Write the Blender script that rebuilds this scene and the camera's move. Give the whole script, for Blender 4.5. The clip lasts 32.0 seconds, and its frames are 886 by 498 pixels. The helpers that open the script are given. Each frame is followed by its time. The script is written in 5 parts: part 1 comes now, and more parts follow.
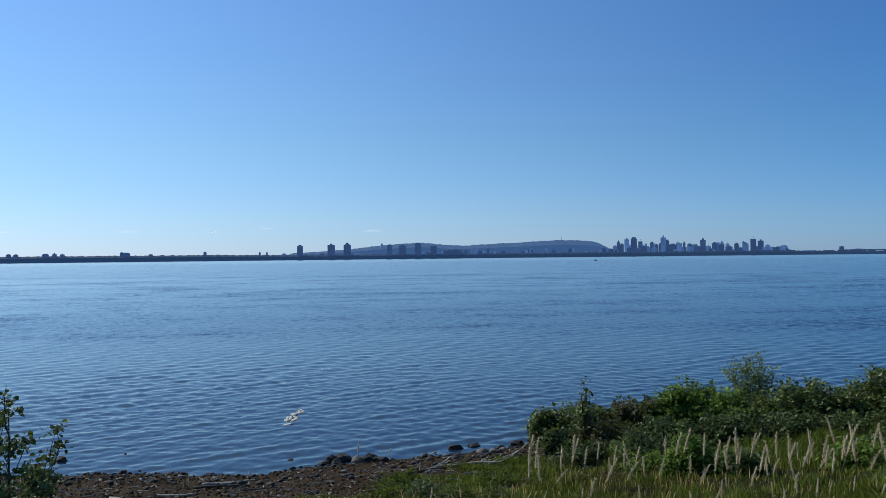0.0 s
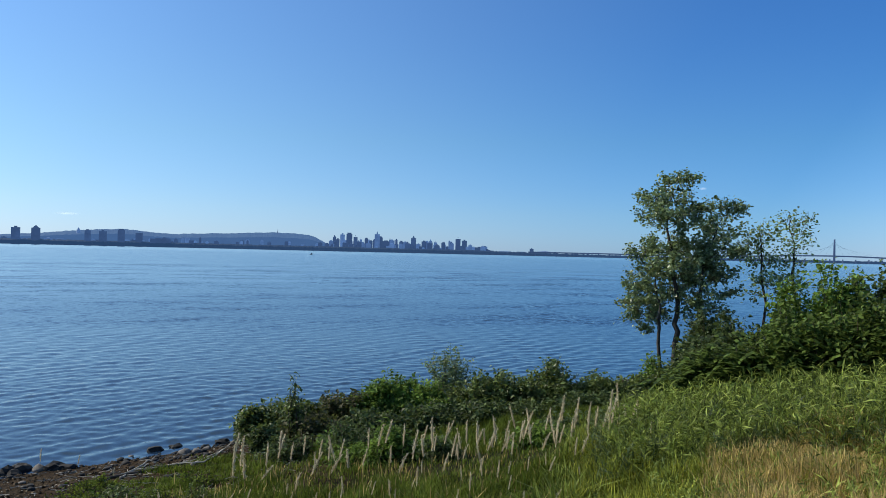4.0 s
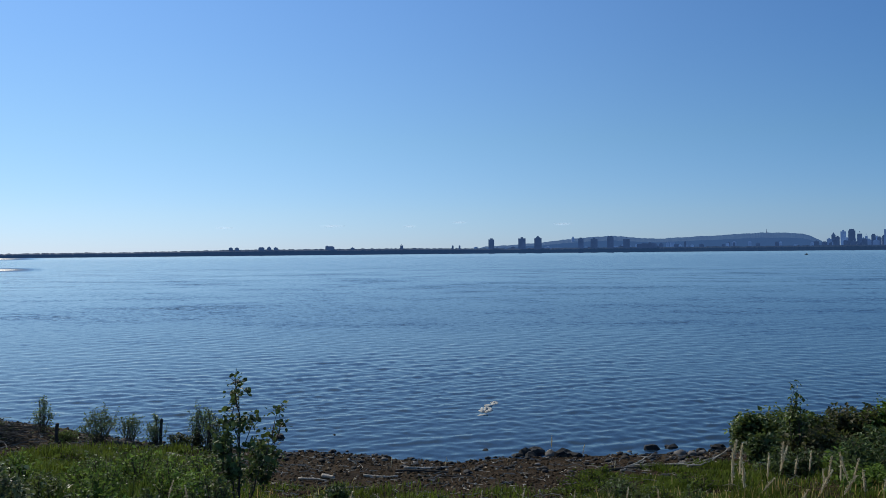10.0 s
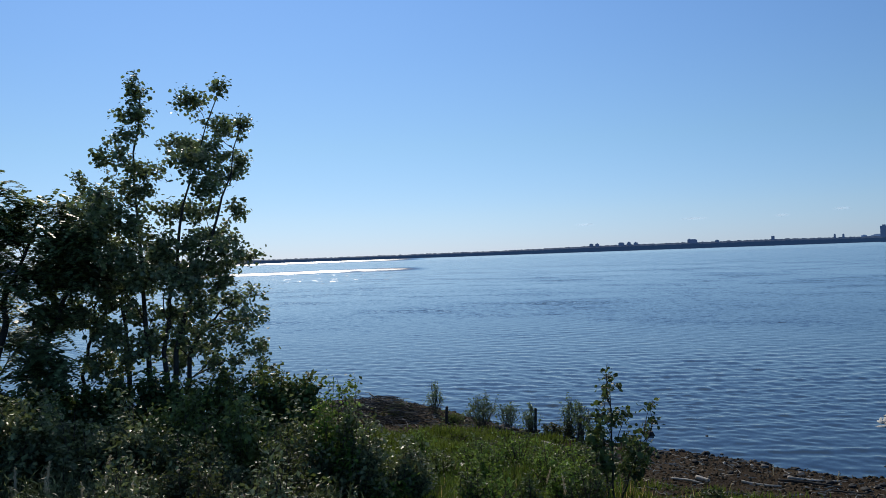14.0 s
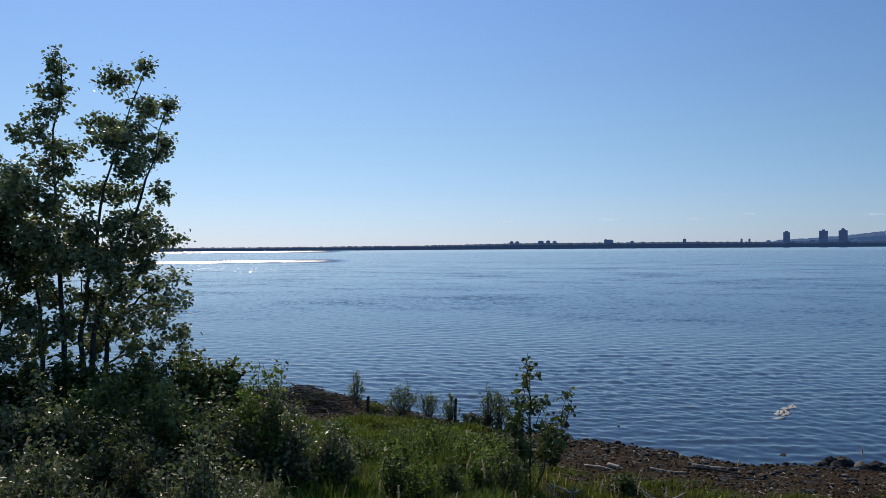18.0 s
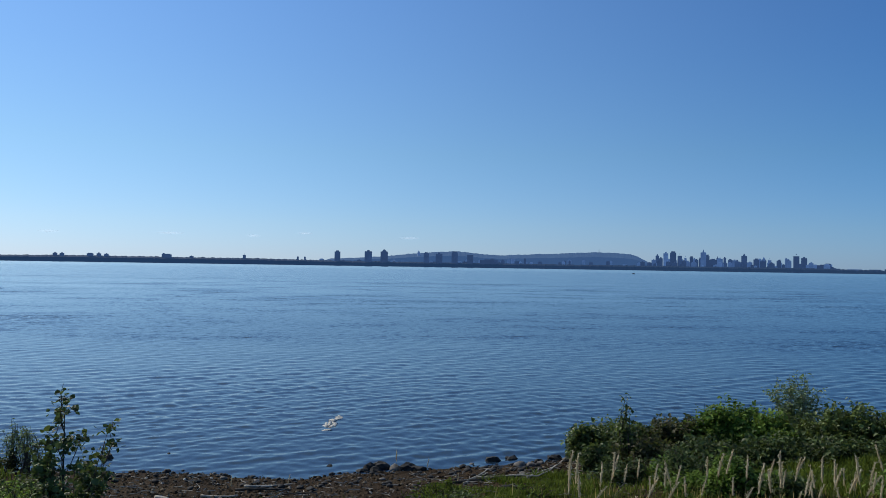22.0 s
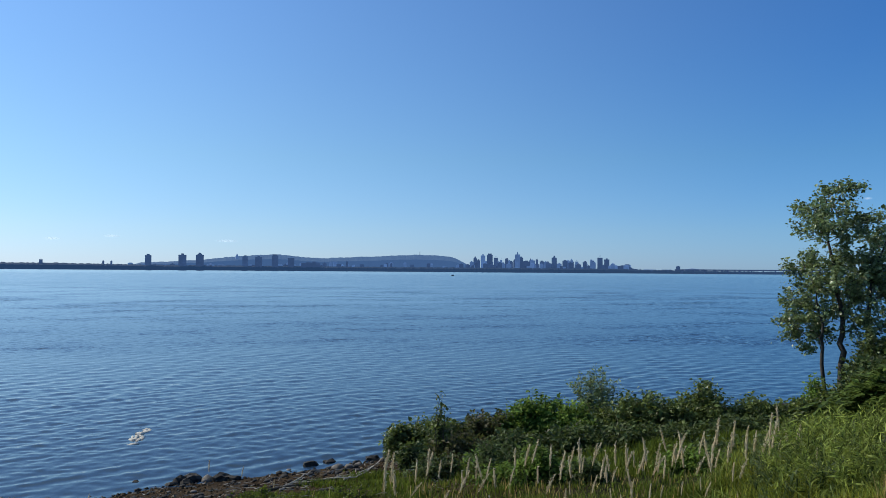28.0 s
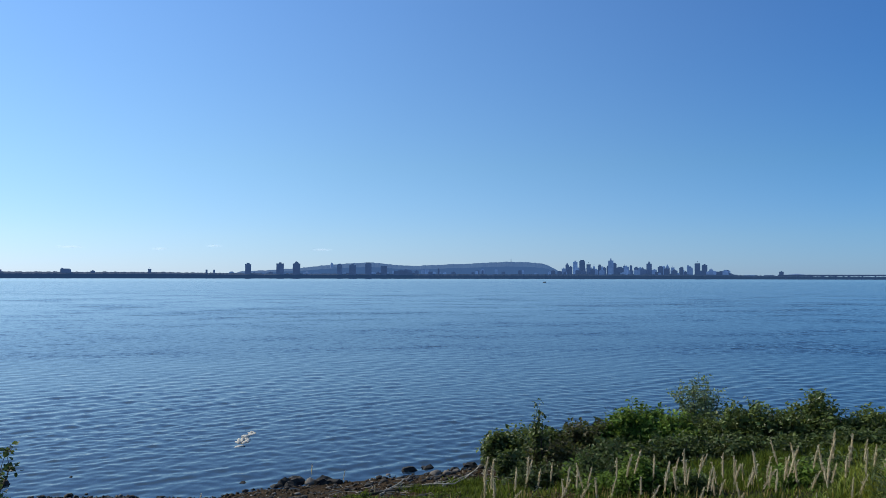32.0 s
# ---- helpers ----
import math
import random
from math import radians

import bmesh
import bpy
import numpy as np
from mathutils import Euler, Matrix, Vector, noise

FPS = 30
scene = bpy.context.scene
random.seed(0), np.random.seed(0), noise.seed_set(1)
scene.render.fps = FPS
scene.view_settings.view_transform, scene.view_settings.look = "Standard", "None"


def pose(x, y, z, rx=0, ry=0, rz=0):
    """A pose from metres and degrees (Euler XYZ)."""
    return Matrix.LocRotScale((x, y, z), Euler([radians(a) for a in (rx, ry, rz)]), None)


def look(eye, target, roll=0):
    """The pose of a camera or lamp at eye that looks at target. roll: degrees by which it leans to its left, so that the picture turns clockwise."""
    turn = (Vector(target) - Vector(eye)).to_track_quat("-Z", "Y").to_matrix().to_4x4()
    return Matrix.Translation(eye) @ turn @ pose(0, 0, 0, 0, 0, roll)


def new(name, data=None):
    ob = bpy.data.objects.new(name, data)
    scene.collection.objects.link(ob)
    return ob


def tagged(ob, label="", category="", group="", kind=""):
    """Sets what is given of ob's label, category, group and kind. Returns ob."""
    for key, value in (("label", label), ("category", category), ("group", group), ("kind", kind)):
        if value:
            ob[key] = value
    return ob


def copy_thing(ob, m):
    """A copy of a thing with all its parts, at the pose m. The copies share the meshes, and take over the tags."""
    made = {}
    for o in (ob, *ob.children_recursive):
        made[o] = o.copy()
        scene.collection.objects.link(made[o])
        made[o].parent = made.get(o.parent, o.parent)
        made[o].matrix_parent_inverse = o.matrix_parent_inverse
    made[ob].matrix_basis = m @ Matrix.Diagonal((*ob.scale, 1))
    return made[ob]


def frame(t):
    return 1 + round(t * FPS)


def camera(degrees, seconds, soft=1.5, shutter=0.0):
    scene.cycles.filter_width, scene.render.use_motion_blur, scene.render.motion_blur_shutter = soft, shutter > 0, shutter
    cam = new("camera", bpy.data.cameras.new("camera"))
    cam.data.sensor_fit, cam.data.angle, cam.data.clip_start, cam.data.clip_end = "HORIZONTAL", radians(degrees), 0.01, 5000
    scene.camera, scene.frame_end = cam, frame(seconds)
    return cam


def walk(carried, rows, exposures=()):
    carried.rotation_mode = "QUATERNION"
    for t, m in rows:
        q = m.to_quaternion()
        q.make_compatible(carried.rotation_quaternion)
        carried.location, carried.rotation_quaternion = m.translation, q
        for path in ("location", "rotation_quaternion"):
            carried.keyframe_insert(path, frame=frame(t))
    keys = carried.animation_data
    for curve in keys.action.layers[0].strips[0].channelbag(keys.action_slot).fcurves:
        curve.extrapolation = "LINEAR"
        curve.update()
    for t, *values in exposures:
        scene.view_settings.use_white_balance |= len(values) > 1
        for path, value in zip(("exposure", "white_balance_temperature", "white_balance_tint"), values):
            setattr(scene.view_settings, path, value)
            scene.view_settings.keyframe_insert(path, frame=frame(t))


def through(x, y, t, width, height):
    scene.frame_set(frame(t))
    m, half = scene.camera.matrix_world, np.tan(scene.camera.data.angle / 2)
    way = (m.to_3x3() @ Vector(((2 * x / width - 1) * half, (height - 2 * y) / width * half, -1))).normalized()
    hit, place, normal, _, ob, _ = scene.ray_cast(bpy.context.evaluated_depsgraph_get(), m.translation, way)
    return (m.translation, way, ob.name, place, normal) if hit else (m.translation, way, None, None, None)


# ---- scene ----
# ---- camera ----
cam = camera(58.80, 32.0, soft=0.72)
EYE = 4.0  # height of the stand above the water


def heading(x, y, z, bearing, tilt, roll):
    """A camera pose from a place near the stand, a bearing, a tilt and a lean, in degrees."""
    b, p = radians(bearing), radians(tilt)
    eye = Vector((x, y, EYE + z))
    return look(eye, eye + Vector((math.sin(b) * math.cos(p), math.cos(b) * math.cos(p), math.sin(p))), roll)


PATH = [
    (0.0, 0.102, 0.200, -0.048, 10.34, 0.62, -0.63),
    (0.5, 0.082, 0.165, 0.010, 15.93, 1.60, -0.56),
    (1.0, 0.086, 0.156, 0.034, 18.42, 2.19, 0.12),
    (1.5, 0.085, 0.152, 0.038, 21.96, 2.14, 1.18),
    (2.0, 0.083, 0.150, 0.045, 24.44, 1.58, 1.46),
    (2.5, 0.089, 0.150, 0.045, 26.91, 1.45, 1.23),
    (4.5, 0.095, 0.065, -0.003, 30.98, 0.01, 1.46),
    (5.0, 0.080, 0.070, -0.013, 25.47, 0.01, 0.66),
    (5.5, 0.068, 0.017, 0.008, 19.64, 0.66, 0.26),
    (6.0, 0.059, 0.030, 0.005, 16.46, 0.86, 0.04),
    (6.5, 0.065, 0.077, -0.005, 13.22, 0.88, 0.07),
    (7.0, 0.079, 0.156, -0.023, 10.73, 0.82, 0.18),
    (7.5, 0.060, 0.147, -0.030, 6.37, 0.85, -0.15),
    (8.0, 0.065, 0.120, -0.022, 4.13, 0.44, -0.05),
    (8.5, 0.035, 0.132, -0.025, 0.30, 0.28, -0.45),
    (9.0, 0.046, 0.117, -0.011, -0.15, 0.14, -0.48),
    (9.5, 0.046, 0.102, -0.015, -1.47, 0.38, -0.50),
    (10.0, 0.039, 0.091, -0.012, -3.49, 0.28, -0.55),
    (10.5, 0.039, 0.075, -0.008, -5.45, -0.23, -0.75),
    (11.0, 0.038, 0.069, 0.001, -6.71, -0.32, -0.58),
    (11.5, 0.036, 0.066, -0.002, -7.97, -0.22, -0.59),
    (12.0, 0.031, 0.044, 0.012, -9.89, 0.17, -0.80),
    (12.5, 0.023, 0.019, 0.011, -12.84, 0.22, -0.70),
    (13.0, 0.007, 0.007, 0.010, -17.59, 0.18, -1.30),
    (13.5, -0.009, 0.010, 0.002, -23.93, 0.23, -1.79),
    (14.0, -0.033, 0.030, 0.008, -29.28, 0.52, -2.04),
    (14.5, -0.040, 0.010, -0.005, -33.97, 0.72, -1.68),
    (16.5, -0.046, -0.235, -0.055, -45.60, -0.56, -1.78),
    (17.0, -0.014, -0.220, -0.072, -41.04, -0.45, -1.33),
    (17.5, -0.034, -0.205, -0.058, -30.01, -0.08, -0.89),
    (18.0, -0.030, -0.183, -0.049, -23.58, -0.02, -0.43),
    (18.5, -0.034, -0.134, -0.047, -19.91, 0.28, 0.21),
    (19.0, -0.051, -0.092, -0.037, -14.16, 0.47, 0.34),
    (19.5, -0.045, -0.041, -0.035, -10.11, 0.95, 0.32),
    (20.0, -0.045, 0.002, -0.029, -5.24, 1.27, 0.72),
    (20.5, -0.032, 0.024, -0.016, -0.91, 1.35, 0.92),
    (21.0, -0.035, 0.076, -0.010, 1.75, 1.49, 1.21),
    (21.5, -0.039, 0.100, 0.003, 5.55, 1.53, 1.17),
    (22.0, -0.041, 0.118, 0.007, 7.67, 1.25, 0.90),
    (22.5, -0.034, 0.112, 0.018, 9.24, 1.20, 1.08),
    (23.0, 0.002, 0.036, 0.004, 11.27, 0.99, 0.51),
    (23.5, 0.004, 0.036, -0.013, 12.60, 0.57, 0.50),
    (24.0, 0.006, 0.044, -0.011, 13.72, 0.78, 0.49),
    (24.5, 0.014, 0.034, -0.013, 15.19, 1.23, 0.50),
    (25.0, 0.012, 0.031, -0.009, 15.65, 1.22, 0.58),
    (25.5, 0.021, 0.022, -0.005, 16.58, 1.27, 0.44),
    (27.5, 0.030, 0.022, 0.001, 19.56, 1.55, 0.28),
    (28.0, 0.036, 0.035, -0.000, 20.58, 1.60, 0.42),
    (28.5, 0.045, 0.061, -0.004, 22.25, 1.62, 0.27),
    (29.0, 0.062, 0.084, -0.005, 24.83, 1.68, 0.27),
    (29.5, 0.052, 0.065, -0.013, 26.86, 1.97, 0.29),
    (30.0, 0.057, 0.075, -0.018, 26.83, 2.32, 0.20),
    (30.5, 0.049, 0.079, -0.018, 25.21, 2.48, 0.37),
    (31.0, 0.027, 0.079, -0.008, 22.38, 2.57, 0.45),
    (31.5, -0.034, 0.054, -0.005, 18.16, 2.33, 0.21),
    (32.0, -0.061, 0.050, -0.003, 13.95, 2.09, 0.10),
]
walk(cam, [(t, heading(*row)) for t, *row in PATH], exposures=[(0.0, 0.09, 6560, 10), (2.5, 0.33, 6760, 10), (5.0, 0.5, 7000, 10), (6.0, 0.25, 6700, 10), (9.0, -0.05, 6600, 10), (13.0, -0.17, 6690, 12), (14.5, -0.14, 6800, 13), (17.0, -0.11, 7080, 16), (19.0, -0.18, 7000, 17), (21.0, -0.08, 6680, 12), (24.0, 0.12, 6650, 10), (28.0, 0.31, 6880, 10), (30.5, 0.41, 6920, 10), (32.0, 0.25, 6760, 10)])

# ---- world and sun ----
SUN_BEARING, SUN_HEIGHT = -45.0, 36.0
world = bpy.data.worlds.new("sky")
scene.world = world
world.use_nodes = True
wn = world.node_tree
sky = wn.nodes.new("ShaderNodeTexSky")
sky.sky_type = "NISHITA"
sky.sun_disc = False
sky.sun_elevation = radians(SUN_HEIGHT)
sky.sun_rotation = radians(SUN_BEARING)
sky.altitude = 1500
sky.air_density = 1.25
sky.dust_density = 0.45
sky.ozone_density = 10.0
back = wn.nodes["Background"]
clear = wn.nodes.new("ShaderNodeMix")  # a clear, dry blue
clear.data_type, clear.blend_type = "RGBA", "MULTIPLY"
clear.inputs[0].default_value = 1.0
clear.inputs[7].default_value = (0.84, 0.96, 1.0, 1)
wn.links.new(sky.outputs[0], clear.inputs[6])
direction = wn.nodes.new("ShaderNodeTexCoord")
upward = wn.nodes.new("ShaderNodeSeparateXYZ")
wn.links.new(direction.outputs["Generated"], upward.inputs[0])


def sky_ramp(source, *stops):
    r = wn.nodes.new("ShaderNodeValToRGB")
    while len(r.color_ramp.elements) < len(stops):
        r.color_ramp.elements.new(0.5)
    for e, (place, colour) in zip(r.color_ramp.elements, stops):
        e.position, e.color = place, (*colour, 1)
    wn.links.new(source, r.inputs[0])
    return r.outputs[0]


# bluish haze low over the horizon, and thin bright haze round the sun
low = wn.nodes.new("ShaderNodeMix")
low.data_type, low.blend_type = "RGBA", "MULTIPLY"
low.inputs[0].default_value = 1.0
wn.links.new(clear.outputs[2], low.inputs[6])
wn.links.new(sky_ramp(upward.outputs[2], (0.0, (1.01, 0.965, 1.27)), (0.05, (1.08, 0.99, 1.12)), (0.14, (0.98, 0.99, 1.0)), (0.25, (0.815, 0.95, 1.05)), (0.35, (0.735, 0.935, 1.09)), (0.55, (0.92, 0.98, 1.0))), low.inputs[7])
toward = wn.nodes.new("ShaderNodeVectorMath")
toward.operation = "DOT_PRODUCT"
wn.links.new(direction.outputs["Generated"], toward.inputs[0])
toward.inputs[1].default_value = (math.sin(radians(SUN_BEARING)) * math.cos(radians(SUN_HEIGHT)), math.cos(radians(SUN_BEARING)) * math.cos(radians(SUN_HEIGHT)), math.sin(radians(SUN_HEIGHT)))
veil = wn.nodes.new("ShaderNodeMix")
veil.data_type = "RGBA"
thin = wn.nodes.new("ShaderNodeMath")
thin.operation = "MULTIPLY"
wn.links.new(sky_ramp(toward.outputs["Value"], (0.1, (0, 0, 0)), (0.59, (0.2, 0.2, 0.2)), (0.87, (0.29, 0.29, 0.29)), (1.0, (0.32, 0.32, 0.32))), thin.inputs[0])
wn.links.new(sky_ramp(upward.outputs[2], (0.1, (1, 1, 1)), (0.33, (0.64, 0.64, 0.64)), (0.55, (1.5, 1.5, 1.5))), thin.inputs[1])
wn.links.new(thin.outputs[0], veil.inputs[0])
wn.links.new(low.outputs[2], veil.inputs[6])
veil.inputs[7].default_value = (4.3, 5.75, 5.7, 1)
deep = wn.nodes.new("ShaderNodeMix")  # a deeper blue away from the sun
deep.data_type, deep.blend_type = "RGBA", "MULTIPLY"
deep.inputs[0].default_value = 1.0
wn.links.new(veil.outputs[2], deep.inputs[6])
turned = wn.nodes.new("ShaderNodeMapRange")
wn.links.new(toward.outputs["Value"], turned.inputs["Value"])
turned.inputs["From Min"].default_value = -1.0
wn.links.new(sky_ramp(turned.outputs["Result"], (0.0, (1.1, 1.1, 1.1)), (0.3, (0.85, 0.92, 0.97)), (0.46, (0.45, 0.645, 0.76)), (0.675, (0.655, 0.73, 0.785)), (0.78, (0.74, 0.79, 0.825)), (0.85, (0.83, 0.86, 0.885)), (0.965, (1, 1, 1))), deep.inputs[7])
wn.links.new(deep.outputs[2], back.inputs[0])
back.inputs[1].default_value = 0.125
sun = new("sun", bpy.data.lights.new("sun", "SUN"))
sun.data.energy, sun.data.angle, sun.data.color = 3.3, radians(0.6), (1.0, 0.94, 0.84)
sb, sh = radians(SUN_BEARING), radians(SUN_HEIGHT)
sun.matrix_world = look((0, 0, 60), (-60 * math.sin(sb) * math.cos(sh), -60 * math.cos(sb) * math.cos(sh), 60 - 60 * math.sin(sh)))
tagged(sun, "low warm afternoon sun", "sun", kind="structure")


# ---- materials ----
def material(name):
    m = bpy.data.materials.new(name)
    m.use_nodes = True
    nt = m.node_tree
    return m, nt, nt.nodes["Principled BSDF"]


def node(nt, kind, **inputs):
    n = nt.nodes.new(kind)
    for key, value in inputs.items():
        n.inputs[key.replace("_", " ")].default_value = value
    return n


def ramp(nt, source, *stops):
    r = nt.nodes.new("ShaderNodeValToRGB")
    while len(r.color_ramp.elements) < len(stops):
        r.color_ramp.elements.new(0.5)
    for e, (place, colour) in zip(r.color_ramp.elements, stops):
        e.position, e.color = place, (*colour, 1)
    nt.links.new(source, r.inputs[0])
    return r.outputs[0]


def coords(nt, scale=(1, 1, 1), turn=0.0):
    g = nt.nodes.new("ShaderNodeTexCoord")
    m = nt.nodes.new("ShaderNodeMapping")
    m.inputs["Scale"].default_value = scale
    m.inputs["Rotation"].default_value = (0, 0, radians(turn))
    nt.links.new(g.outputs["Object"], m.inputs[0])
    return m.outputs[0]


def noise_of(nt, vector, scale, detail=4.0, rough=0.55):
    n = node(nt, "ShaderNodeTexNoise", Scale=scale, Detail=detail, Roughness=rough)
    nt.links.new(vector, n.inputs["Vector"])
    return n.outputs["Fac"]


def mix(nt, a, b, fac, how="MIX"):
    m = nt.nodes.new("ShaderNodeMix")
    m.data_type, m.blend_type = "RGBA", how
    for value, socket in ((fac, 0), (a, 6), (b, 7)):
        if isinstance(value, (int, float)):
            m.inputs[socket].default_value = value
        elif isinstance(value, tuple):
            m.inputs[socket].default_value = (*value, 1)
        else:
            nt.links.new(value, m.inputs[socket])
    return m.outputs[2]


def bump(nt, bsdf, height, strength, distance):
    b = node(nt, "ShaderNodeBump", Strength=strength, Distance=distance)
    nt.links.new(height, b.inputs["Height"])
    nt.links.new(b.outputs[0], bsdf.inputs["Normal"])
    return b


def leaf_material(name, dark, light, see_through=0.35, gloss=0.55, shine=0.18, through=(0.3, 0.42, 0.08)):
    """Leaf blades: each leaf has its own green, a waxy face, and lets some sun through."""
    m, nt, p = material(name)
    g = nt.nodes.new("ShaderNodeNewGeometry")
    col = ramp(nt, g.outputs["Random Per Island"], (0.0, tuple(0.5 * c for c in dark)), (0.6, light), (1.0, tuple(min(1, c * 1.6) for c in light)))
    patch = noise_of(nt, coords(nt), 1.3, 3)
    col = mix(nt, col, tuple(0.6 * c for c in dark), ramp(nt, patch, (0.4, (0, 0, 0)), (0.75, (0.5, 0.5, 0.5))))
    nt.links.new(col, p.inputs["Base Color"])
    p.inputs["Roughness"].default_value = gloss
    p.inputs["Specular IOR Level"].default_value = shine
    t = nt.nodes.new("ShaderNodeBsdfTranslucent")
    nt.links.new(mix(nt, col, through, 0.3), t.inputs[0])
    s = nt.nodes.new("ShaderNodeMixShader")
    s.inputs[0].default_value = see_through
    nt.links.new(p.outputs[0], s.inputs[1])
    nt.links.new(t.outputs[0], s.inputs[2])
    nt.links.new(s.outputs[0], nt.nodes["Material Output"].inputs[0])
    return m


def rough_material(name, stops, scale, rough=0.85, relief=0.01, fine=8.0):
    """A mottled dull surface: two scales of stain and a relief."""
    m, nt, p = material(name)
    c = coords(nt)
    big, small = noise_of(nt, c, scale, 5), noise_of(nt, c, scale * fine, 6, 0.65)
    col = ramp(nt, big, *stops)
    col = mix(nt, col, ramp(nt, small, (0.3, (0.35, 0.35, 0.35)), (0.7, (1, 1, 1))), 0.7, "MULTIPLY")
    nt.links.new(col, p.inputs["Base Color"])
    p.inputs["Roughness"].default_value = rough
    bump(nt, p, small, 0.6, relief)
    return m


BARK = rough_material("bark", [(0.3, (0.025, 0.022, 0.019)), (0.7, (0.08, 0.07, 0.06))], 6, relief=0.01)
TWIG = rough_material("twig", [(0.3, (0.06, 0.045, 0.032)), (0.7, (0.13, 0.1, 0.07))], 9, relief=0.004)
DRIFT = rough_material("driftwood", [(0.3, (0.4, 0.35, 0.28)), (0.7, (0.7, 0.62, 0.52))], 5, relief=0.006)
DRIFTGREY = rough_material("grey_driftwood", [(0.3, (0.13, 0.125, 0.115)), (0.7, (0.3, 0.285, 0.26))], 5, relief=0.006)
DARKWOOD = rough_material("wet_wood", [(0.3, (0.03, 0.026, 0.022)), (0.7, (0.09, 0.075, 0.06))], 5, relief=0.006)
ROCK_WET = rough_material("wet_rock", [(0.3, (0.006, 0.006, 0.007)), (0.7, (0.024, 0.022, 0.021))], 4, 0.85, 0.01)
ROCK_PALE = rough_material("pale_rock", [(0.3, (0.09, 0.08, 0.072)), (0.7, (0.24, 0.22, 0.2))], 4, 0.8, 0.008)
CHALK = rough_material("chalky_rock", [(0.3, (0.5, 0.48, 0.42)), (0.7, (0.72, 0.7, 0.64))], 4, 0.8, 0.008)
STEM = rough_material("reed_stem", [(0.3, (0.12, 0.12, 0.05)), (0.7, (0.26, 0.24, 0.11))], 20, relief=0.002)
POPLAR = leaf_material("poplar_leaf", (0.09, 0.12, 0.058), (0.2, 0.25, 0.12), 0.3, 0.38, 0.6)
LIGHT_POPLAR = leaf_material("light_poplar_leaf", (0.1, 0.15, 0.06), (0.28, 0.37, 0.16), 0.4, 0.4, 0.5)
PALE_POPLAR = leaf_material("pale_poplar_leaf", (0.075, 0.115, 0.052), (0.215, 0.285, 0.135), 0.32, 0.38, 0.6)
ASH = leaf_material("ash_leaf", (0.095, 0.13, 0.06), (0.26, 0.32, 0.15), 0.36, 0.45, 0.35)
WILLOW = leaf_material("willow_leaf", (0.08, 0.115, 0.057), (0.22, 0.28, 0.142), 0.36, 0.5, 0.3)
SHRUB = leaf_material("shrub_leaf", (0.04, 0.066, 0.02), (0.13, 0.175, 0.054), 0.3, 0.44, 0.3, (0.35, 0.45, 0.08))
HEDGE = leaf_material("hedge_leaf", (0.064, 0.08, 0.038), (0.215, 0.232, 0.11), 0.26, 0.44, 0.32)
SHRUB_LIGHT = leaf_material("light_shrub_leaf", (0.07, 0.12, 0.02), (0.16, 0.26, 0.05), 0.4)
SHRUB_RED = leaf_material("brown_shrub_leaf", (0.035, 0.034, 0.018), (0.085, 0.08, 0.035), 0.25)
SUMAC = leaf_material("sumac_leaf", (0.038, 0.064, 0.012), (0.1, 0.15, 0.034), 0.3, 0.5, 0.12)
GRASS = leaf_material("grass_blade", (0.032, 0.046, 0.006), (0.32, 0.34, 0.055), 0.38, 0.55, 0.06, (0.46, 0.5, 0.06))
CANE = leaf_material("cane_leaf", (0.038, 0.06, 0.01), (0.28, 0.345, 0.075), 0.34, 0.48, 0.14, (0.36, 0.46, 0.07))
# dark green with the sapling's backlit shade in it; also serves for shaded growth
YOUNG_AND_SHADE = leaf_material("sapling_and_shade_leaf", (0.036, 0.055, 0.022), (0.092, 0.128, 0.048), 0.22, 0.5, 0.15)
DEEP = leaf_material("deep_grass_blade", (0.022, 0.04, 0.007), (0.12, 0.165, 0.026), 0.32, 0.55, 0.06, (0.35, 0.45, 0.06))
MEADOW = leaf_material("meadow_grass_blade", (0.02, 0.045, 0.008), (0.09, 0.155, 0.026), 0.32, 0.5, 0.1)
LUSH = leaf_material("lush_grass_blade", (0.07, 0.12, 0.01), (0.25, 0.31, 0.035), 0.44, 0.5, 0.12, (0.55, 0.62, 0.08))
DRY = leaf_material("dry_grass_blade", (0.32, 0.23, 0.08), (0.64, 0.48, 0.19), 0.35, 0.6, 0.1, (0.7, 0.5, 0.2))
SEED = leaf_material("seed_head", (0.6, 0.5, 0.33), (0.82, 0.7, 0.48), 0.4, 0.7, 0.1, (0.85, 0.72, 0.48))

# water: a dark body under a glossy skin, in calmer and rougher reaches
WATER, nt, p = material("river_water")
p.inputs["Base Color"].default_value = (0.014, 0.032, 0.06, 1)
p.inputs["Roughness"].default_value = 0.12
p.inputs["IOR"].default_value = 1.33


def facets(scale, turn, detail):
    n = node(nt, "ShaderNodeTexNoise", Scale=1.0, Detail=detail, Roughness=0.5)
    nt.links.new(coords(nt, scale, turn), n.inputs["Vector"])
    return n.outputs["Color"]


def vec(op, a, c):
    n = nt.nodes.new("ShaderNodeVectorMath")
    n.operation = op
    for socket, value in zip(n.inputs, (a, c)):
        if isinstance(value, tuple):
            socket.default_value = value
        else:
            nt.links.new(value, socket)
    return n.outputs[0]


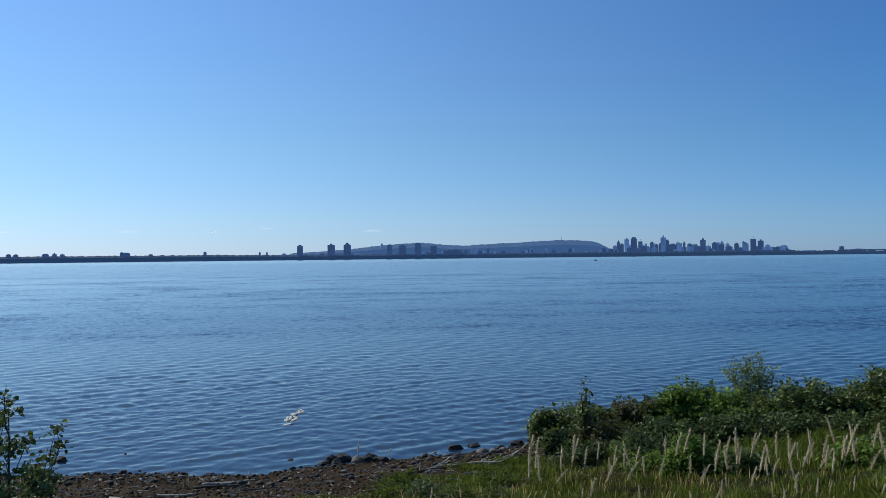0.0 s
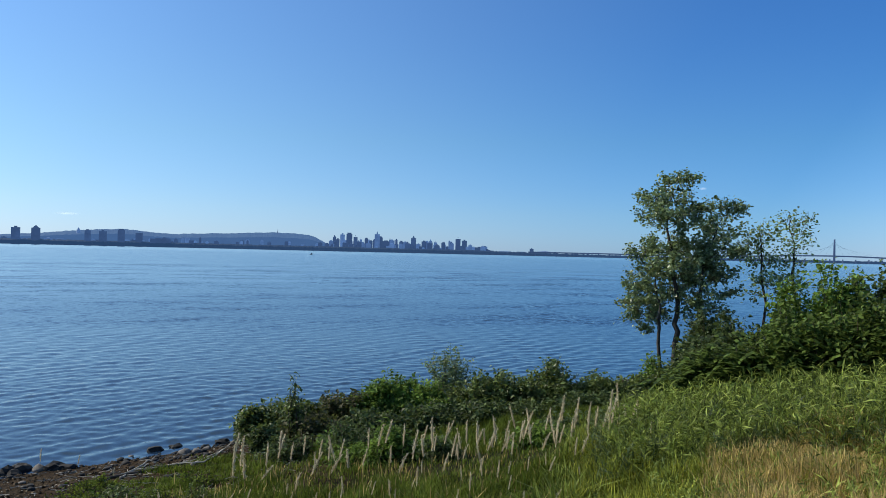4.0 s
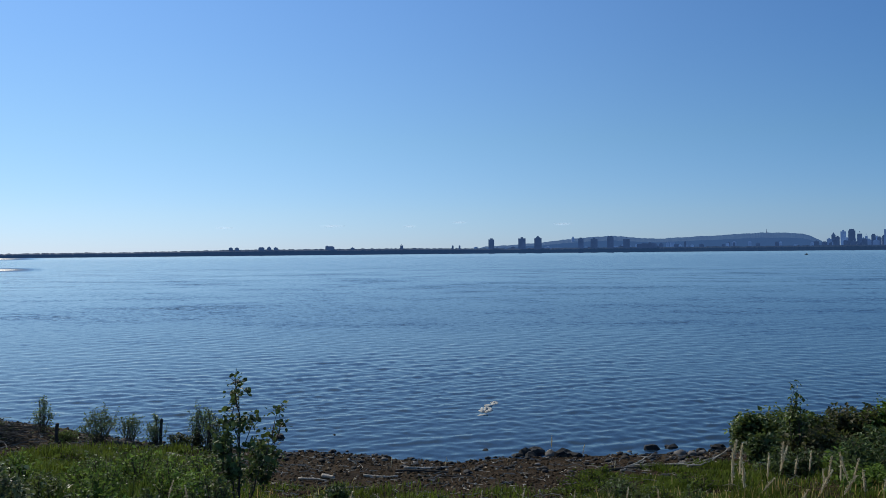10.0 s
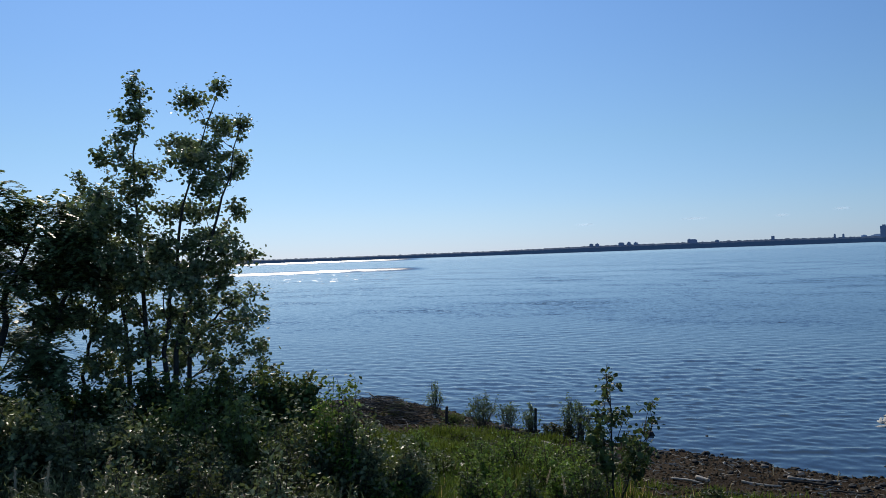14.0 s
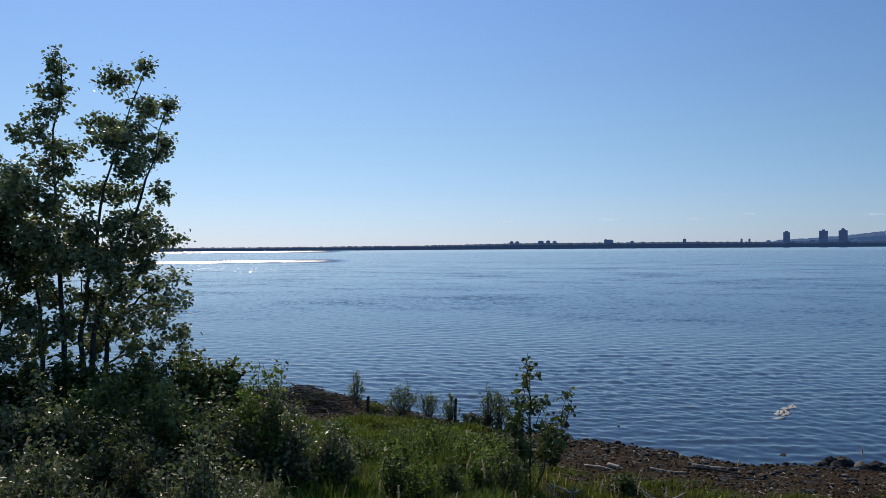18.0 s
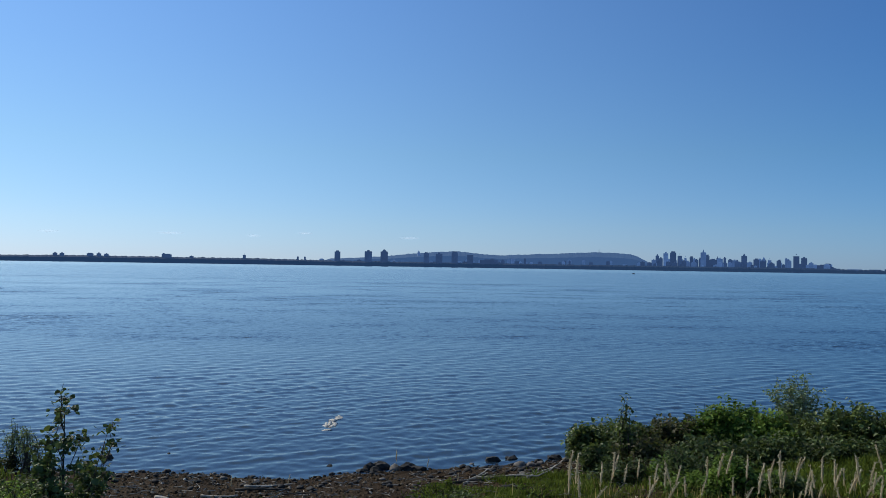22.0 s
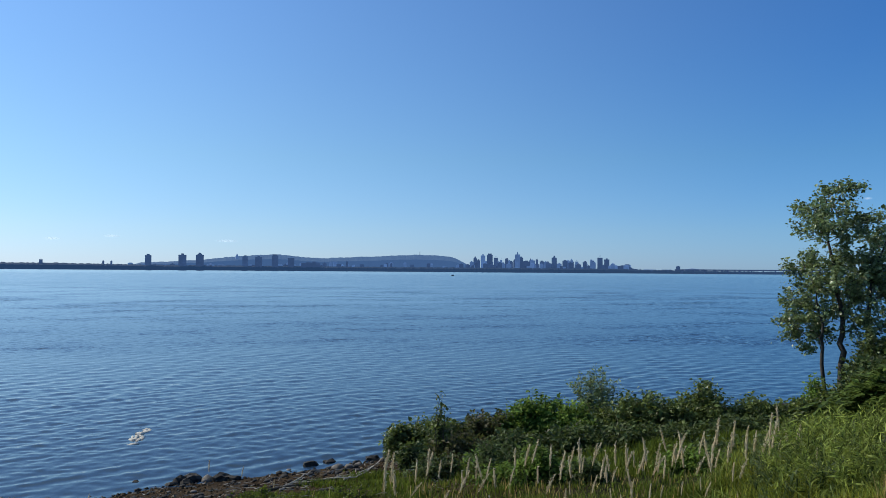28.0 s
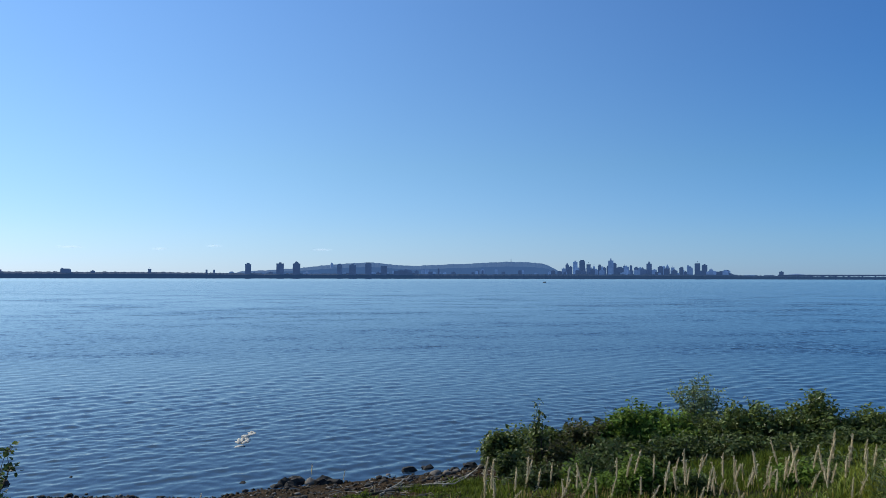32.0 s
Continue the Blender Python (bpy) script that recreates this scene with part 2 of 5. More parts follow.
def distance_from(place, reach_of):
    """1 at the place, falling to 0 at that distance."""
    where = nt.nodes.new("ShaderNodeNewGeometry")
    away = nt.nodes.new("ShaderNodeVectorMath")
    away.operation = "DISTANCE"
    nt.links.new(where.outputs["Position"], away.inputs[0])
    away.inputs[1].default_value = place
    n = nt.nodes.new("ShaderNodeMapRange")
    n.interpolation_type = "SMOOTHSTEP"
    nt.links.new(away.outputs["Value"], n.inputs["Value"])
    n.inputs["From Min"].default_value, n.inputs["From Max"].default_value = reach_of
    n.inputs["To Min"].default_value, n.inputs["To Max"].default_value = 1.0, 0.0
    return n.outputs[0]


chop = vec("SUBTRACT", facets((3.0, 4.0, 1), 8, 2), (0.5, 0.5, 0.5))
swell = vec("SUBTRACT", facets((1.2, 1.6, 1), -9, 3), (0.5, 0.5, 0.5))
glint = vec("SUBTRACT", facets((14, 22, 1), 3, 1), (0.5, 0.5, 0.5))
# near the bank the waves are shaped in the surface itself; only the finest ripple is added here
fine = vec("ADD", vec("MULTIPLY", vec("SUBTRACT", facets((3.0, 7.0, 1), 14, 2), (0.5, 0.5, 0.5)), (0.07, 0.11, 0)), vec("MULTIPLY", glint, (0.04, 0.06, 0)))
# out on the open river the waves are too small to shape: reaches ruffled by gusts between calmer ones
reach = noise_of(nt, coords(nt, (0.014, 0.032, 1), -6), 1.0, 5, 0.6)
gusts = ramp(nt, reach, (0.4, (0.55, 0.55, 0.55)), (0.53, (0.95, 0.95, 0.95)), (0.63, (1.6, 1.6, 1.6)))
catspaw = noise_of(nt, coords(nt, (0.07, 0.13, 1), -14), 1.0, 5, 0.65)
gusts = mix(nt, gusts, ramp(nt, catspaw, (0.42, (0.65, 0.65, 0.65)), (0.53, (1, 1, 1)), (0.64, (2.8, 2.8, 2.8))), 1.0, "MULTIPLY")
slope = vec("ADD", vec("MULTIPLY", swell, (0.26, 0.3, 0)), vec("MULTIPLY", chop, (0.22, 0.26, 0)))
slope = vec("ADD", slope, vec("MULTIPLY", glint, (0.13, 0.13, 0)))
slope = vec("MULTIPLY", slope, mix(nt, (1, 1, 1), gusts, distance_from((0, 0, 0), (110, 320))))
slope = vec("MULTIPLY", slope, mix(nt, (0.55, 0.55, 0.55), (1, 1, 1), distance_from((0, 0, 0), (600, 1100))))
# normals folded to the faces seen from the bank, which keeps far towers unreflected
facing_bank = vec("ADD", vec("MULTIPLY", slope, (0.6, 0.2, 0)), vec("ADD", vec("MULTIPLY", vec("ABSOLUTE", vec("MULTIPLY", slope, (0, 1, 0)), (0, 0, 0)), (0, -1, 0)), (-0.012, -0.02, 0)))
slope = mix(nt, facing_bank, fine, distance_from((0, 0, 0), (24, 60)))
# sun glitter placed by rough, tilted water: a band, a wide reach under the far shore, and scattered glints nearer in


def calc(op, a, c):
    n = nt.nodes.new("ShaderNodeMath")
    n.operation, n.use_clamp = op, True
    for socket, value in zip(n.inputs, (a, c)):
        if isinstance(value, (int, float)):
            socket.default_value = value
        else:
            nt.links.new(value, socket)
    return n.outputs[0]


def between(near, far):
    return calc("SUBTRACT", distance_from((0, 0, 0), far), distance_from((0, 0, 0), near))


place = nt.nodes.new("ShaderNodeNewGeometry")
sunward = nt.nodes.new("ShaderNodeVectorMath")
sunward.operation = "DOT_PRODUCT"
nt.links.new(vec("NORMALIZE", place.outputs["Position"], (0, 0, 0)), sunward.inputs[0])
sunward.inputs[1].default_value = (math.sin(radians(-50)), math.cos(radians(-50)), 0)
sun_path = ramp(nt, sunward.outputs["Value"], (0.944, (0, 0, 0)), (0.955, (1, 1, 1)))
speckle = ramp(nt, noise_of(nt, coords(nt, (0.5, 0.5, 1)), 1.0, 2), (0.62, (0, 0, 0)), (0.7, (1, 1, 1)))
ruffled = calc("ADD", between((232, 262), (290, 330)), between((900, 1500), (4000, 4900)))
ruffled = calc("ADD", ruffled, calc("MULTIPLY", between((90, 170), (225, 260)), speckle))
ruffled = calc("MULTIPLY", calc("MULTIPLY", ruffled, sun_path), ramp(nt, noise_of(nt, coords(nt, (0.03, 0.05, 1)), 1.0, 4, 0.65), (0.36, (0.3, 0.3, 0.3)), (0.52, (1, 1, 1))))
nt.links.new(mix(nt, (0.07, 0.07, 0.07), (0.38, 0.38, 0.38), ruffled), p.inputs["Roughness"])
# this lean turns the rough faces to mirror the sun towards the bank
slope = vec("ADD", slope, vec("MULTIPLY", mix(nt, (0, 0, 0), (1, 1, 1), ruffled), (0.08, -0.3, 0)))
shape = nt.nodes.new("ShaderNodeNewGeometry")
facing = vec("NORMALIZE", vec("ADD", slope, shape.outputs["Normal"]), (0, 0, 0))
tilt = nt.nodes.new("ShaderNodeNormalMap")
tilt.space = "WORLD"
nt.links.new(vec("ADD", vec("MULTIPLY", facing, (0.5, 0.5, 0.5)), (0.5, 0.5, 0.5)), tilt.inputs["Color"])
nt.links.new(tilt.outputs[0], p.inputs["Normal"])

# soil of the bank: dark earth, gravel at the water, moss darkened as shade between grass blades
SOIL, nt, p = material("bank_soil")
c = coords(nt)
big, small = noise_of(nt, c, 0.8, 5), noise_of(nt, c, 22, 6, 0.7)
col = ramp(nt, big, (0.35, (0.036, 0.021, 0.01)), (0.5, (0.068, 0.042, 0.02)), (0.68, (0.095, 0.068, 0.038)))
height = nt.nodes.new("ShaderNodeSeparateXYZ")
nt.links.new(c, height.inputs[0])
col = mix(nt, col, ramp(nt, big, (0.35, (0.018, 0.022, 0.007)), (0.65, (0.04, 0.042, 0.015))), ramp(nt, height.outputs[2], (0.5, (0, 0, 0)), (0.75, (1, 1, 1))))
col = mix(nt, col, ramp(nt, small, (0.35, (0.08, 0.08, 0.08)), (0.55, (0.7, 0.7, 0.7)), (0.72, (1.7, 1.6, 1.5))), 0.9, "MULTIPLY")
nt.links.new(col, p.inputs["Base Color"])
p.inputs["Roughness"].default_value = 0.95
p.inputs["Specular IOR Level"].default_value = 0.1
bump(nt, p, small, 0.8, 0.04)


def distant(name, colour, haze_glow=0.0, air=(0.09, 0.2, 0.5), grain=0.03):
    """The far backdrop of land, woods and walls: blue air haze is put in as a faint emission."""
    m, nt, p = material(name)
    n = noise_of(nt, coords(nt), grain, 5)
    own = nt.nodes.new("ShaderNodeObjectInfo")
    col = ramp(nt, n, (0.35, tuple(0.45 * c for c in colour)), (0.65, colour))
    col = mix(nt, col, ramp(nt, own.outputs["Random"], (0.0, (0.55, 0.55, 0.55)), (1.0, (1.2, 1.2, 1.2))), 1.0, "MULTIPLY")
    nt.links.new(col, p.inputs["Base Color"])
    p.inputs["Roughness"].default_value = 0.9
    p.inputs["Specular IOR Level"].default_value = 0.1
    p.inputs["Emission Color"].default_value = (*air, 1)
    p.inputs["Emission Strength"].default_value = haze_glow
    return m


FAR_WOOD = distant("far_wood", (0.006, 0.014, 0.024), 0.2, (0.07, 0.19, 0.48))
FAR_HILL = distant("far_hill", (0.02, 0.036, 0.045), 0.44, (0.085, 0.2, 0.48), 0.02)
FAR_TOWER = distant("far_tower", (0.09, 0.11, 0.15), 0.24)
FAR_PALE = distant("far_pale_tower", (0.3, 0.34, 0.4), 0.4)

# ---- building helpers ----
def at(bearing, distance, z=0.0):
    b = radians(bearing)
    return Vector((distance * math.sin(b), distance * math.cos(b), z))


def rise(elevation, distance):
    """Height of a point seen at that elevation from the stand, at that distance."""
    return EYE + distance * math.tan(radians(elevation))


def mesh(name, verts, faces, mats, smooth=False):
    """A mesh from arrays: verts (n, 3) and faces (m, k), all of one size."""
    verts, faces = np.asarray(verts, dtype=np.float32), np.asarray(faces, dtype=np.int32)
    me = bpy.data.meshes.new(name)
    me.vertices.add(len(verts))
    me.vertices.foreach_set("co", verts.ravel())
    k = faces.shape[1]
    me.loops.add(faces.size)
    me.loops.foreach_set("vertex_index", faces.ravel())
    me.polygons.add(len(faces))
    me.polygons.foreach_set("loop_start", np.arange(len(faces), dtype=np.int32) * k)
    me.polygons.foreach_set("use_smooth", np.full(len(faces), smooth))
    me.update(calc_edges=True)
    me.materials.append(mats)
    return me


def thing(name, label, category, group="", place=(0, 0, 0)):
    ob = new(name)
    ob.location = place
    return tagged(ob, label, category, group)


def under(ob, parent, label="", kind=""):
    ob.parent = parent
    ob.matrix_parent_inverse = Matrix.Translation(-parent.location)
    return tagged(ob, label, kind=kind)


def part(name, bm, mat, parent, label=""):
    me = bpy.data.meshes.new(name)
    bm.to_mesh(me)
    bm.free()
    me.materials.append(mat)
    return under(new(name, me), parent, label)


def tubes(paths, sides=6):
    """Tapered round limbs along paths of (x, y, z, radius)."""
    vs, fs, n = [], [], 0
    for path in paths:
        path = np.asarray(path, dtype=float)
        along = np.gradient(path[:, :3], axis=0)
        along /= np.linalg.norm(along, axis=1)[:, None] + 1e-9
        ref = np.where(np.abs(along[:, 2:3]) > 0.9, [[1.0, 0, 0]], [[0, 0, 1.0]])
        u = np.cross(along, ref)
        u /= np.linalg.norm(u, axis=1)[:, None] + 1e-9
        v = np.cross(along, u)
        a = np.arange(sides) * 2 * np.pi / sides
        ring = path[:, None, :3] + path[:, None, 3:4] * (np.cos(a)[None, :, None] * u[:, None] + np.sin(a)[None, :, None] * v[:, None])
        vs.append(ring.reshape(-1, 3))
        m = len(path)
        i, j = np.meshgrid(np.arange(m - 1), np.arange(sides), indexing="ij")
        q = np.stack([i * sides + j, i * sides + (j + 1) % sides, (i + 1) * sides + (j + 1) % sides, (i + 1) * sides + j], -1).reshape(-1, 4)
        fs.append(q + n)
        n += m * sides
    return np.concatenate(vs), np.concatenate(fs)


def bent(a, b, r0, r1, rng, sag=0.08, steps=6):
    """A slightly crooked path from a to b."""
    a, b = np.asarray(a, float), np.asarray(b, float)
    t = np.linspace(0, 1, steps)[:, None]
    size = np.linalg.norm(b - a)
    off = rng.normal(0, sag * size, (1, 3)) * np.sin(np.pi * t) + rng.normal(0, sag * size * 0.3, (steps, 3)) * (t * (1 - t) * 2)
    return np.concatenate([a + (b - a) * t + off, r0 + (r1 - r0) * t], 1)


def leaf_blades(points, size, rng, narrow=0.75, droop=0.3, vary=0.35, small=False):
    """Six-cornered leaf blades, each turned its own way and folded a little; small ones have four corners."""
    n = len(points)
    yaw = rng.uniform(0, 2 * np.pi, n)
    tip = rng.normal(-droop, 0.5, n)
    d = np.stack([np.cos(yaw) * np.cos(tip), np.sin(yaw) * np.cos(tip), np.sin(tip)], 1)
    up = rng.normal(0, 0.6, (n, 3)) + [0, 0, 1.0]
    side = np.cross(d, up)
    side /= np.linalg.norm(side, axis=1)[:, None] + 1e-9
    nor = np.cross(side, d)
    s = size * (1 + rng.normal(0, vary, n)).clip(0.45, 1.8)[:, None]
    w = s * narrow * 0.5
    p0 = np.asarray(points)
    lift = nor * s * 0.12
    if small:
        v = np.stack([p0, p0 + d * s * 0.45 + side * w + lift, p0 + d * s, p0 + d * s * 0.45 - side * w + lift], 1).reshape(-1, 3)
        return v, (np.arange(n) * 4)[:, None] + [0, 1, 2, 3]
    v = np.stack([p0, p0 + d * s * 0.3 + side * w + lift, p0 + d * s * 0.72 + side * w * 0.72 + lift, p0 + d * s,
                  p0 + d * s * 0.72 - side * w * 0.72 + lift, p0 + d * s * 0.3 - side * w + lift], 1).reshape(-1, 3)
    base = (np.arange(n) * 6)[:, None]
    f = np.concatenate([base + [0, 1, 2, 3], base + [0, 3, 4, 5]], 0)
    return v, f


def pinnate(points, size, rng):
    """Feathered leaves: a drooping row of narrow leaflets on each stalk."""
    out_v, out_f, n0 = [], [], 0
    n = len(points)
    yaw = rng.uniform(0, 2 * np.pi, n)
    d = np.stack([np.cos(yaw), np.sin(yaw), rng.uniform(-0.8, 0.35, n)], 1)
    side = np.stack([-np.sin(yaw), np.cos(yaw), np.zeros(n)], 1)
    for k in range(6):
        for sgn in (-1, 1):
            t = (k + 0.5) / 6
            p0 = points + d * size * t * 1.6 + np.array([0, 0, -0.5]) * size * t * t
            out = side * sgn + d * 0.5 + [0, 0, -0.25] + rng.normal(0, 0.12, (n, 3))
            out *= size * 0.62 * (1 - 0.35 * t)
            wide = np.cross(out, [0, 0, 1.0]) * 0.4
            v = np.stack([p0, p0 + out * 0.45 + wide, p0 + out, p0 + out * 0.45 - wide], 1).reshape(-1, 3)
            out_v.append(v)
            out_f.append((np.arange(n) * 4)[:, None] + [0, 1, 2, 3] + n0)
            n0 += 4 * n
    return np.concatenate(out_v), np.concatenate(out_f)


# ---- ground and water ----
SHORE_X = np.array([-400, -40, -24, -18, -15, -12.5, -7.2, -4, -3, -2.1, -1.2, -0.7, 0.4, 1.6, 2.7, 3.9, 4.9, 8, 12, 16, 22, 30, 400.0])
SHORE_Y = np.array([-60, -6, 5, 13, 17.5, 19.0, 16.4, 15.75, 15.7, 15.4, 15.15, 15.13, 15.37, 15.57, 15.68, 15.92, 16.3, 17.6, 18.6, 19.2, 19, 18, 10.0])


def shore(x):
    return np.interp(x, SHORE_X, SHORE_Y)


def ground_z(x, y):
    x, y = np.asarray(x, float), np.asarray(y, float)
    s = shore(x) - y + 0.05 * np.sin(x * 1.7) * np.cos(x * 0.6) + 0.04 * np.sin(x * 5.1 + 1)
    z = np.interp(s, [-400, -30, -6, 0, 1.2, 3, 7, 12, 16, 22], [-8, -4, -1.1, 0, 0.12, 0.28, 0.72, 1.6, 2.3, 2.45])
    z = z + 0.45 * np.clip((x - 6.5) / 4, 0, 1) * np.clip((s - 4) / 5, 0, 1) * np.clip((19 - s) / 5, 0, 1)
    return z + 0.05 * np.sin(x * 1.1 + y * 0.7) * np.clip(s / 4, 0, 1)


def on_ground(bearing, distance, lift=0.0):
    p = at(bearing, distance)
    p.z = float(ground_z(p.x, p.y)) + lift
    return p


gx = np.unique(np.concatenate([np.linspace(-4800, -60, 12), np.linspace(-60, -25, 20), np.linspace(-25, 30, 276), np.linspace(30, 60, 20), np.linspace(60, 4800, 12)]))
gy = np.unique(np.concatenate([np.linspace(-4800, -30, 10), np.linspace(-30, -2, 20), np.linspace(-2, 24, 174), np.linspace(24, 60, 10)]))
X, Y = np.meshgrid(gx, gy)
Z = ground_z(X, Y)
i, j = np.meshgrid(np.arange(len(gy) - 1), np.arange(len(gx) - 1), indexing="ij")
quads = np.stack([i * len(gx) + j, i * len(gx) + j + 1, (i + 1) * len(gx) + j + 1, (i + 1) * len(gx) + j], -1).reshape(-1, 4)
ground = new("ground", mesh("ground", np.stack([X, Y, Z], -1).reshape(-1, 3), quads, SOIL, True))
tagged(ground, "sloping river bank of brown earth and gravel under grass", "ground", kind="structure")


def river():
    """The river's face: a fan of cells, fine near the bank, with trains of small wind waves running in to it."""
    rw = np.random.default_rng(61)
    near = EYE / np.tan(np.radians(np.arange(15.4, 3.3, -0.042)))
    far = near[-1] * (4950 / near[-1]) ** np.linspace(0, 1, 45)[1:]
    r = np.concatenate([near, far])
    b = np.radians(np.concatenate([np.linspace(-110, -77, 8), np.arange(-76, 62, 0.125), np.linspace(63, 110, 8)]))
    R, B = np.meshgrid(r, b, indexing="ij")
    x, y = R * np.sin(B), R * np.cos(B)
    step = np.gradient(r)[:, None]
    z = np.zeros_like(x)
    gust = 1 + 0.32 * np.sin(x * 0.21 + 1.3 * np.sin(y * 0.13)) * np.sin(y * 0.17 + 1.1 * np.sin(x * 0.09 + 2))
    calm = np.interp(y - shore(x), [-1, 1, 5, 14], [0.6, 0.8, 0.95, 1.0])
    for length, heading_of, spread, steep in [(rw.uniform(0.2, 0.36), -30, 40, 0.019) for k in range(20)] + [(rw.uniform(0.32, 0.6), 30, 34, 0.017) for k in range(18)] + [(rw.uniform(0.6, 1.1), -30, 30, 0.012) for k in range(10)] + [(rw.uniform(0.4, 0.85), -24, 6, 0.024) for k in range(9)]:
        a = radians(rw.normal(heading_of, spread))
        k = 2 * np.pi / length
        kx, ky = k * math.sin(a), k * math.cos(a)
        seen = np.clip(length / (1.6 * step) - 1.0, 0, 1)
        if spread < 10:  # long crests that rise as they near the bank
            steep = steep * np.interp(R, [14, 20, 45], [1.15, 0.8, 0.15])
        fade = 0.5 + 0.5 * np.sin(x * rw.uniform(0.1, 0.4) + y * rw.uniform(-0.3, 0.3) + rw.uniform(0, 6.28))
        z += steep / k * seen * (0.35 + fade) * np.sin(kx * x + ky * y + rw.uniform(0, 6.28) + 0.5 * np.sin(0.31 * x + 0.43 * y + rw.uniform(0, 6.28)))
    z *= gust * calm * np.interp(np.degrees(B), [-35, -5, 16, 45], [0.92, 1.0, 1.28, 1.34])
    z += 9.0 * np.where(z > 0, z, 0.5 * z) * np.abs(z)
    m = len(b)
    i, j = np.meshgrid(np.arange(len(r) - 1), np.arange(m - 1), indexing="ij")
    f = np.stack([i * m + j, i * m + j + 1, (i + 1) * m + j + 1, (i + 1) * m + j], -1).reshape(-1, 4)
    return mesh("water", np.stack([x, y, z], -1).reshape(-1, 3), f, WATER, True)


water = new("water", river())
tagged(water, "wide blue river with small wind ripples", "river", kind="structure")

# ---- far shore ----
rng = np.random.default_rng(3)


def skyline_strip(name, stops, distance, thick, mat, label, ragged, step=0.03):
    """A long low mass of land or woods: its top follows (bearing, height) stops, with uneven tree tops."""
    b = np.arange(stops[0][0], stops[-1][0], step)
    h = np.interp(b, [q[0] for q in stops], [q[1] for q in stops])
    k = len(b)
    bumps = np.convolve(rng.normal(0, 1, k + 8), np.ones(5) / 3, "same")[4:-4]
    h = np.maximum(h + ragged * bumps, 0.5)
    r = np.radians(b)
    rows = []
    for d, z in ((distance - thick * 0.1, np.full(k, -1.0)), (distance, 0.7 * h), (distance + thick * 0.4, h), (distance + thick, h * 0.9), (distance + thick * 1.1, np.full(k, -1.0))):
        rows.append(np.stack([d * np.sin(r), d * np.cos(r), z], 1))
    i, j = np.meshgrid(np.arange(4), np.arange(k - 1), indexing="ij")
    f = np.stack([i * k + j, i * k + j + 1, (i + 1) * k + j + 1, (i + 1) * k + j], -1).reshape(-1, 4)
    ob = new(name, mesh(name, np.concatenate(rows), f, mat))
    return tagged(ob, label, "far land", kind="structure")


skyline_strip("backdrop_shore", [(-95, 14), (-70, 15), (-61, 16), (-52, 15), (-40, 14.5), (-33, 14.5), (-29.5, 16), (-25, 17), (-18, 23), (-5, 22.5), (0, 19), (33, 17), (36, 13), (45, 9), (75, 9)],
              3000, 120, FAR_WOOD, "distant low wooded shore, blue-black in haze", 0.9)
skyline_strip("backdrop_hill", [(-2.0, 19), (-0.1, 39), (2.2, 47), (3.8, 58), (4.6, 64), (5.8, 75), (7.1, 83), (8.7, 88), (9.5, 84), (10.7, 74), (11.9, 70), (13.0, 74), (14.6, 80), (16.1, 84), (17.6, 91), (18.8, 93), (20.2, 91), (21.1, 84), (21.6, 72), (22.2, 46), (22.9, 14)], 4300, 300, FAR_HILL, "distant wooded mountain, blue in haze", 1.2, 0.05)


def tower(bearing, wide, tall, distance, mat, crown=0):
    """A far apartment tower: body and roof house."""
    p = at(bearing, distance)
    t = thing("tower", "distant slab tower, grey-blue in haze", "building", "skyline towers", p)
    w, d = wide, wide * 0.7
    turn = Matrix.Rotation(-radians(bearing), 4, "Z")
    bm = bmesh.new()
    bmesh.ops.create_cube(bm, size=1, matrix=Matrix.Translation(p) @ turn @ Matrix.Translation((0, 0, tall / 2 - 1)) @ Matrix.Diagonal((w, d, tall + 2, 1)))
    body = part("body", bm, mat, t)
    if tall > 18:
        bm = bmesh.new()
        cw = (0.5, 0.35, 0.7)[crown % 3]
        bmesh.ops.create_cube(bm, size=1, matrix=Matrix.Translation(p) @ turn @ Matrix.Translation((0, 0, tall + 0.04 * tall)) @ Matrix.Diagonal((w * cw, d * 0.6, tall * 0.08, 1)))
        if crown % 4 == 2:  # a stepped point in place of a flat roof house
            for v in bm.verts:
                if v.co.z > tall:
                    v.co.x, v.co.y, v.co.z = p.x + (v.co.x - p.x) * 0.2, p.y + (v.co.y - p.y) * 0.2, v.co.z + 0.07 * tall
        part("roof_house", bm, mat, body)
    return t


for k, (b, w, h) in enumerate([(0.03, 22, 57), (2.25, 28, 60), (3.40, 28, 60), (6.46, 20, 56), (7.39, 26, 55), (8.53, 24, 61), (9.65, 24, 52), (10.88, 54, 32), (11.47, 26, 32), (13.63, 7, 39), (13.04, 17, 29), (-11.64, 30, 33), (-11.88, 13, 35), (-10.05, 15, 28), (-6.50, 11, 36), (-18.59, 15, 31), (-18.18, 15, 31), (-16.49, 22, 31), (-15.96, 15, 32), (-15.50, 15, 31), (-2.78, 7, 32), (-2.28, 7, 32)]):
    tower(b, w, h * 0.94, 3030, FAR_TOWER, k)
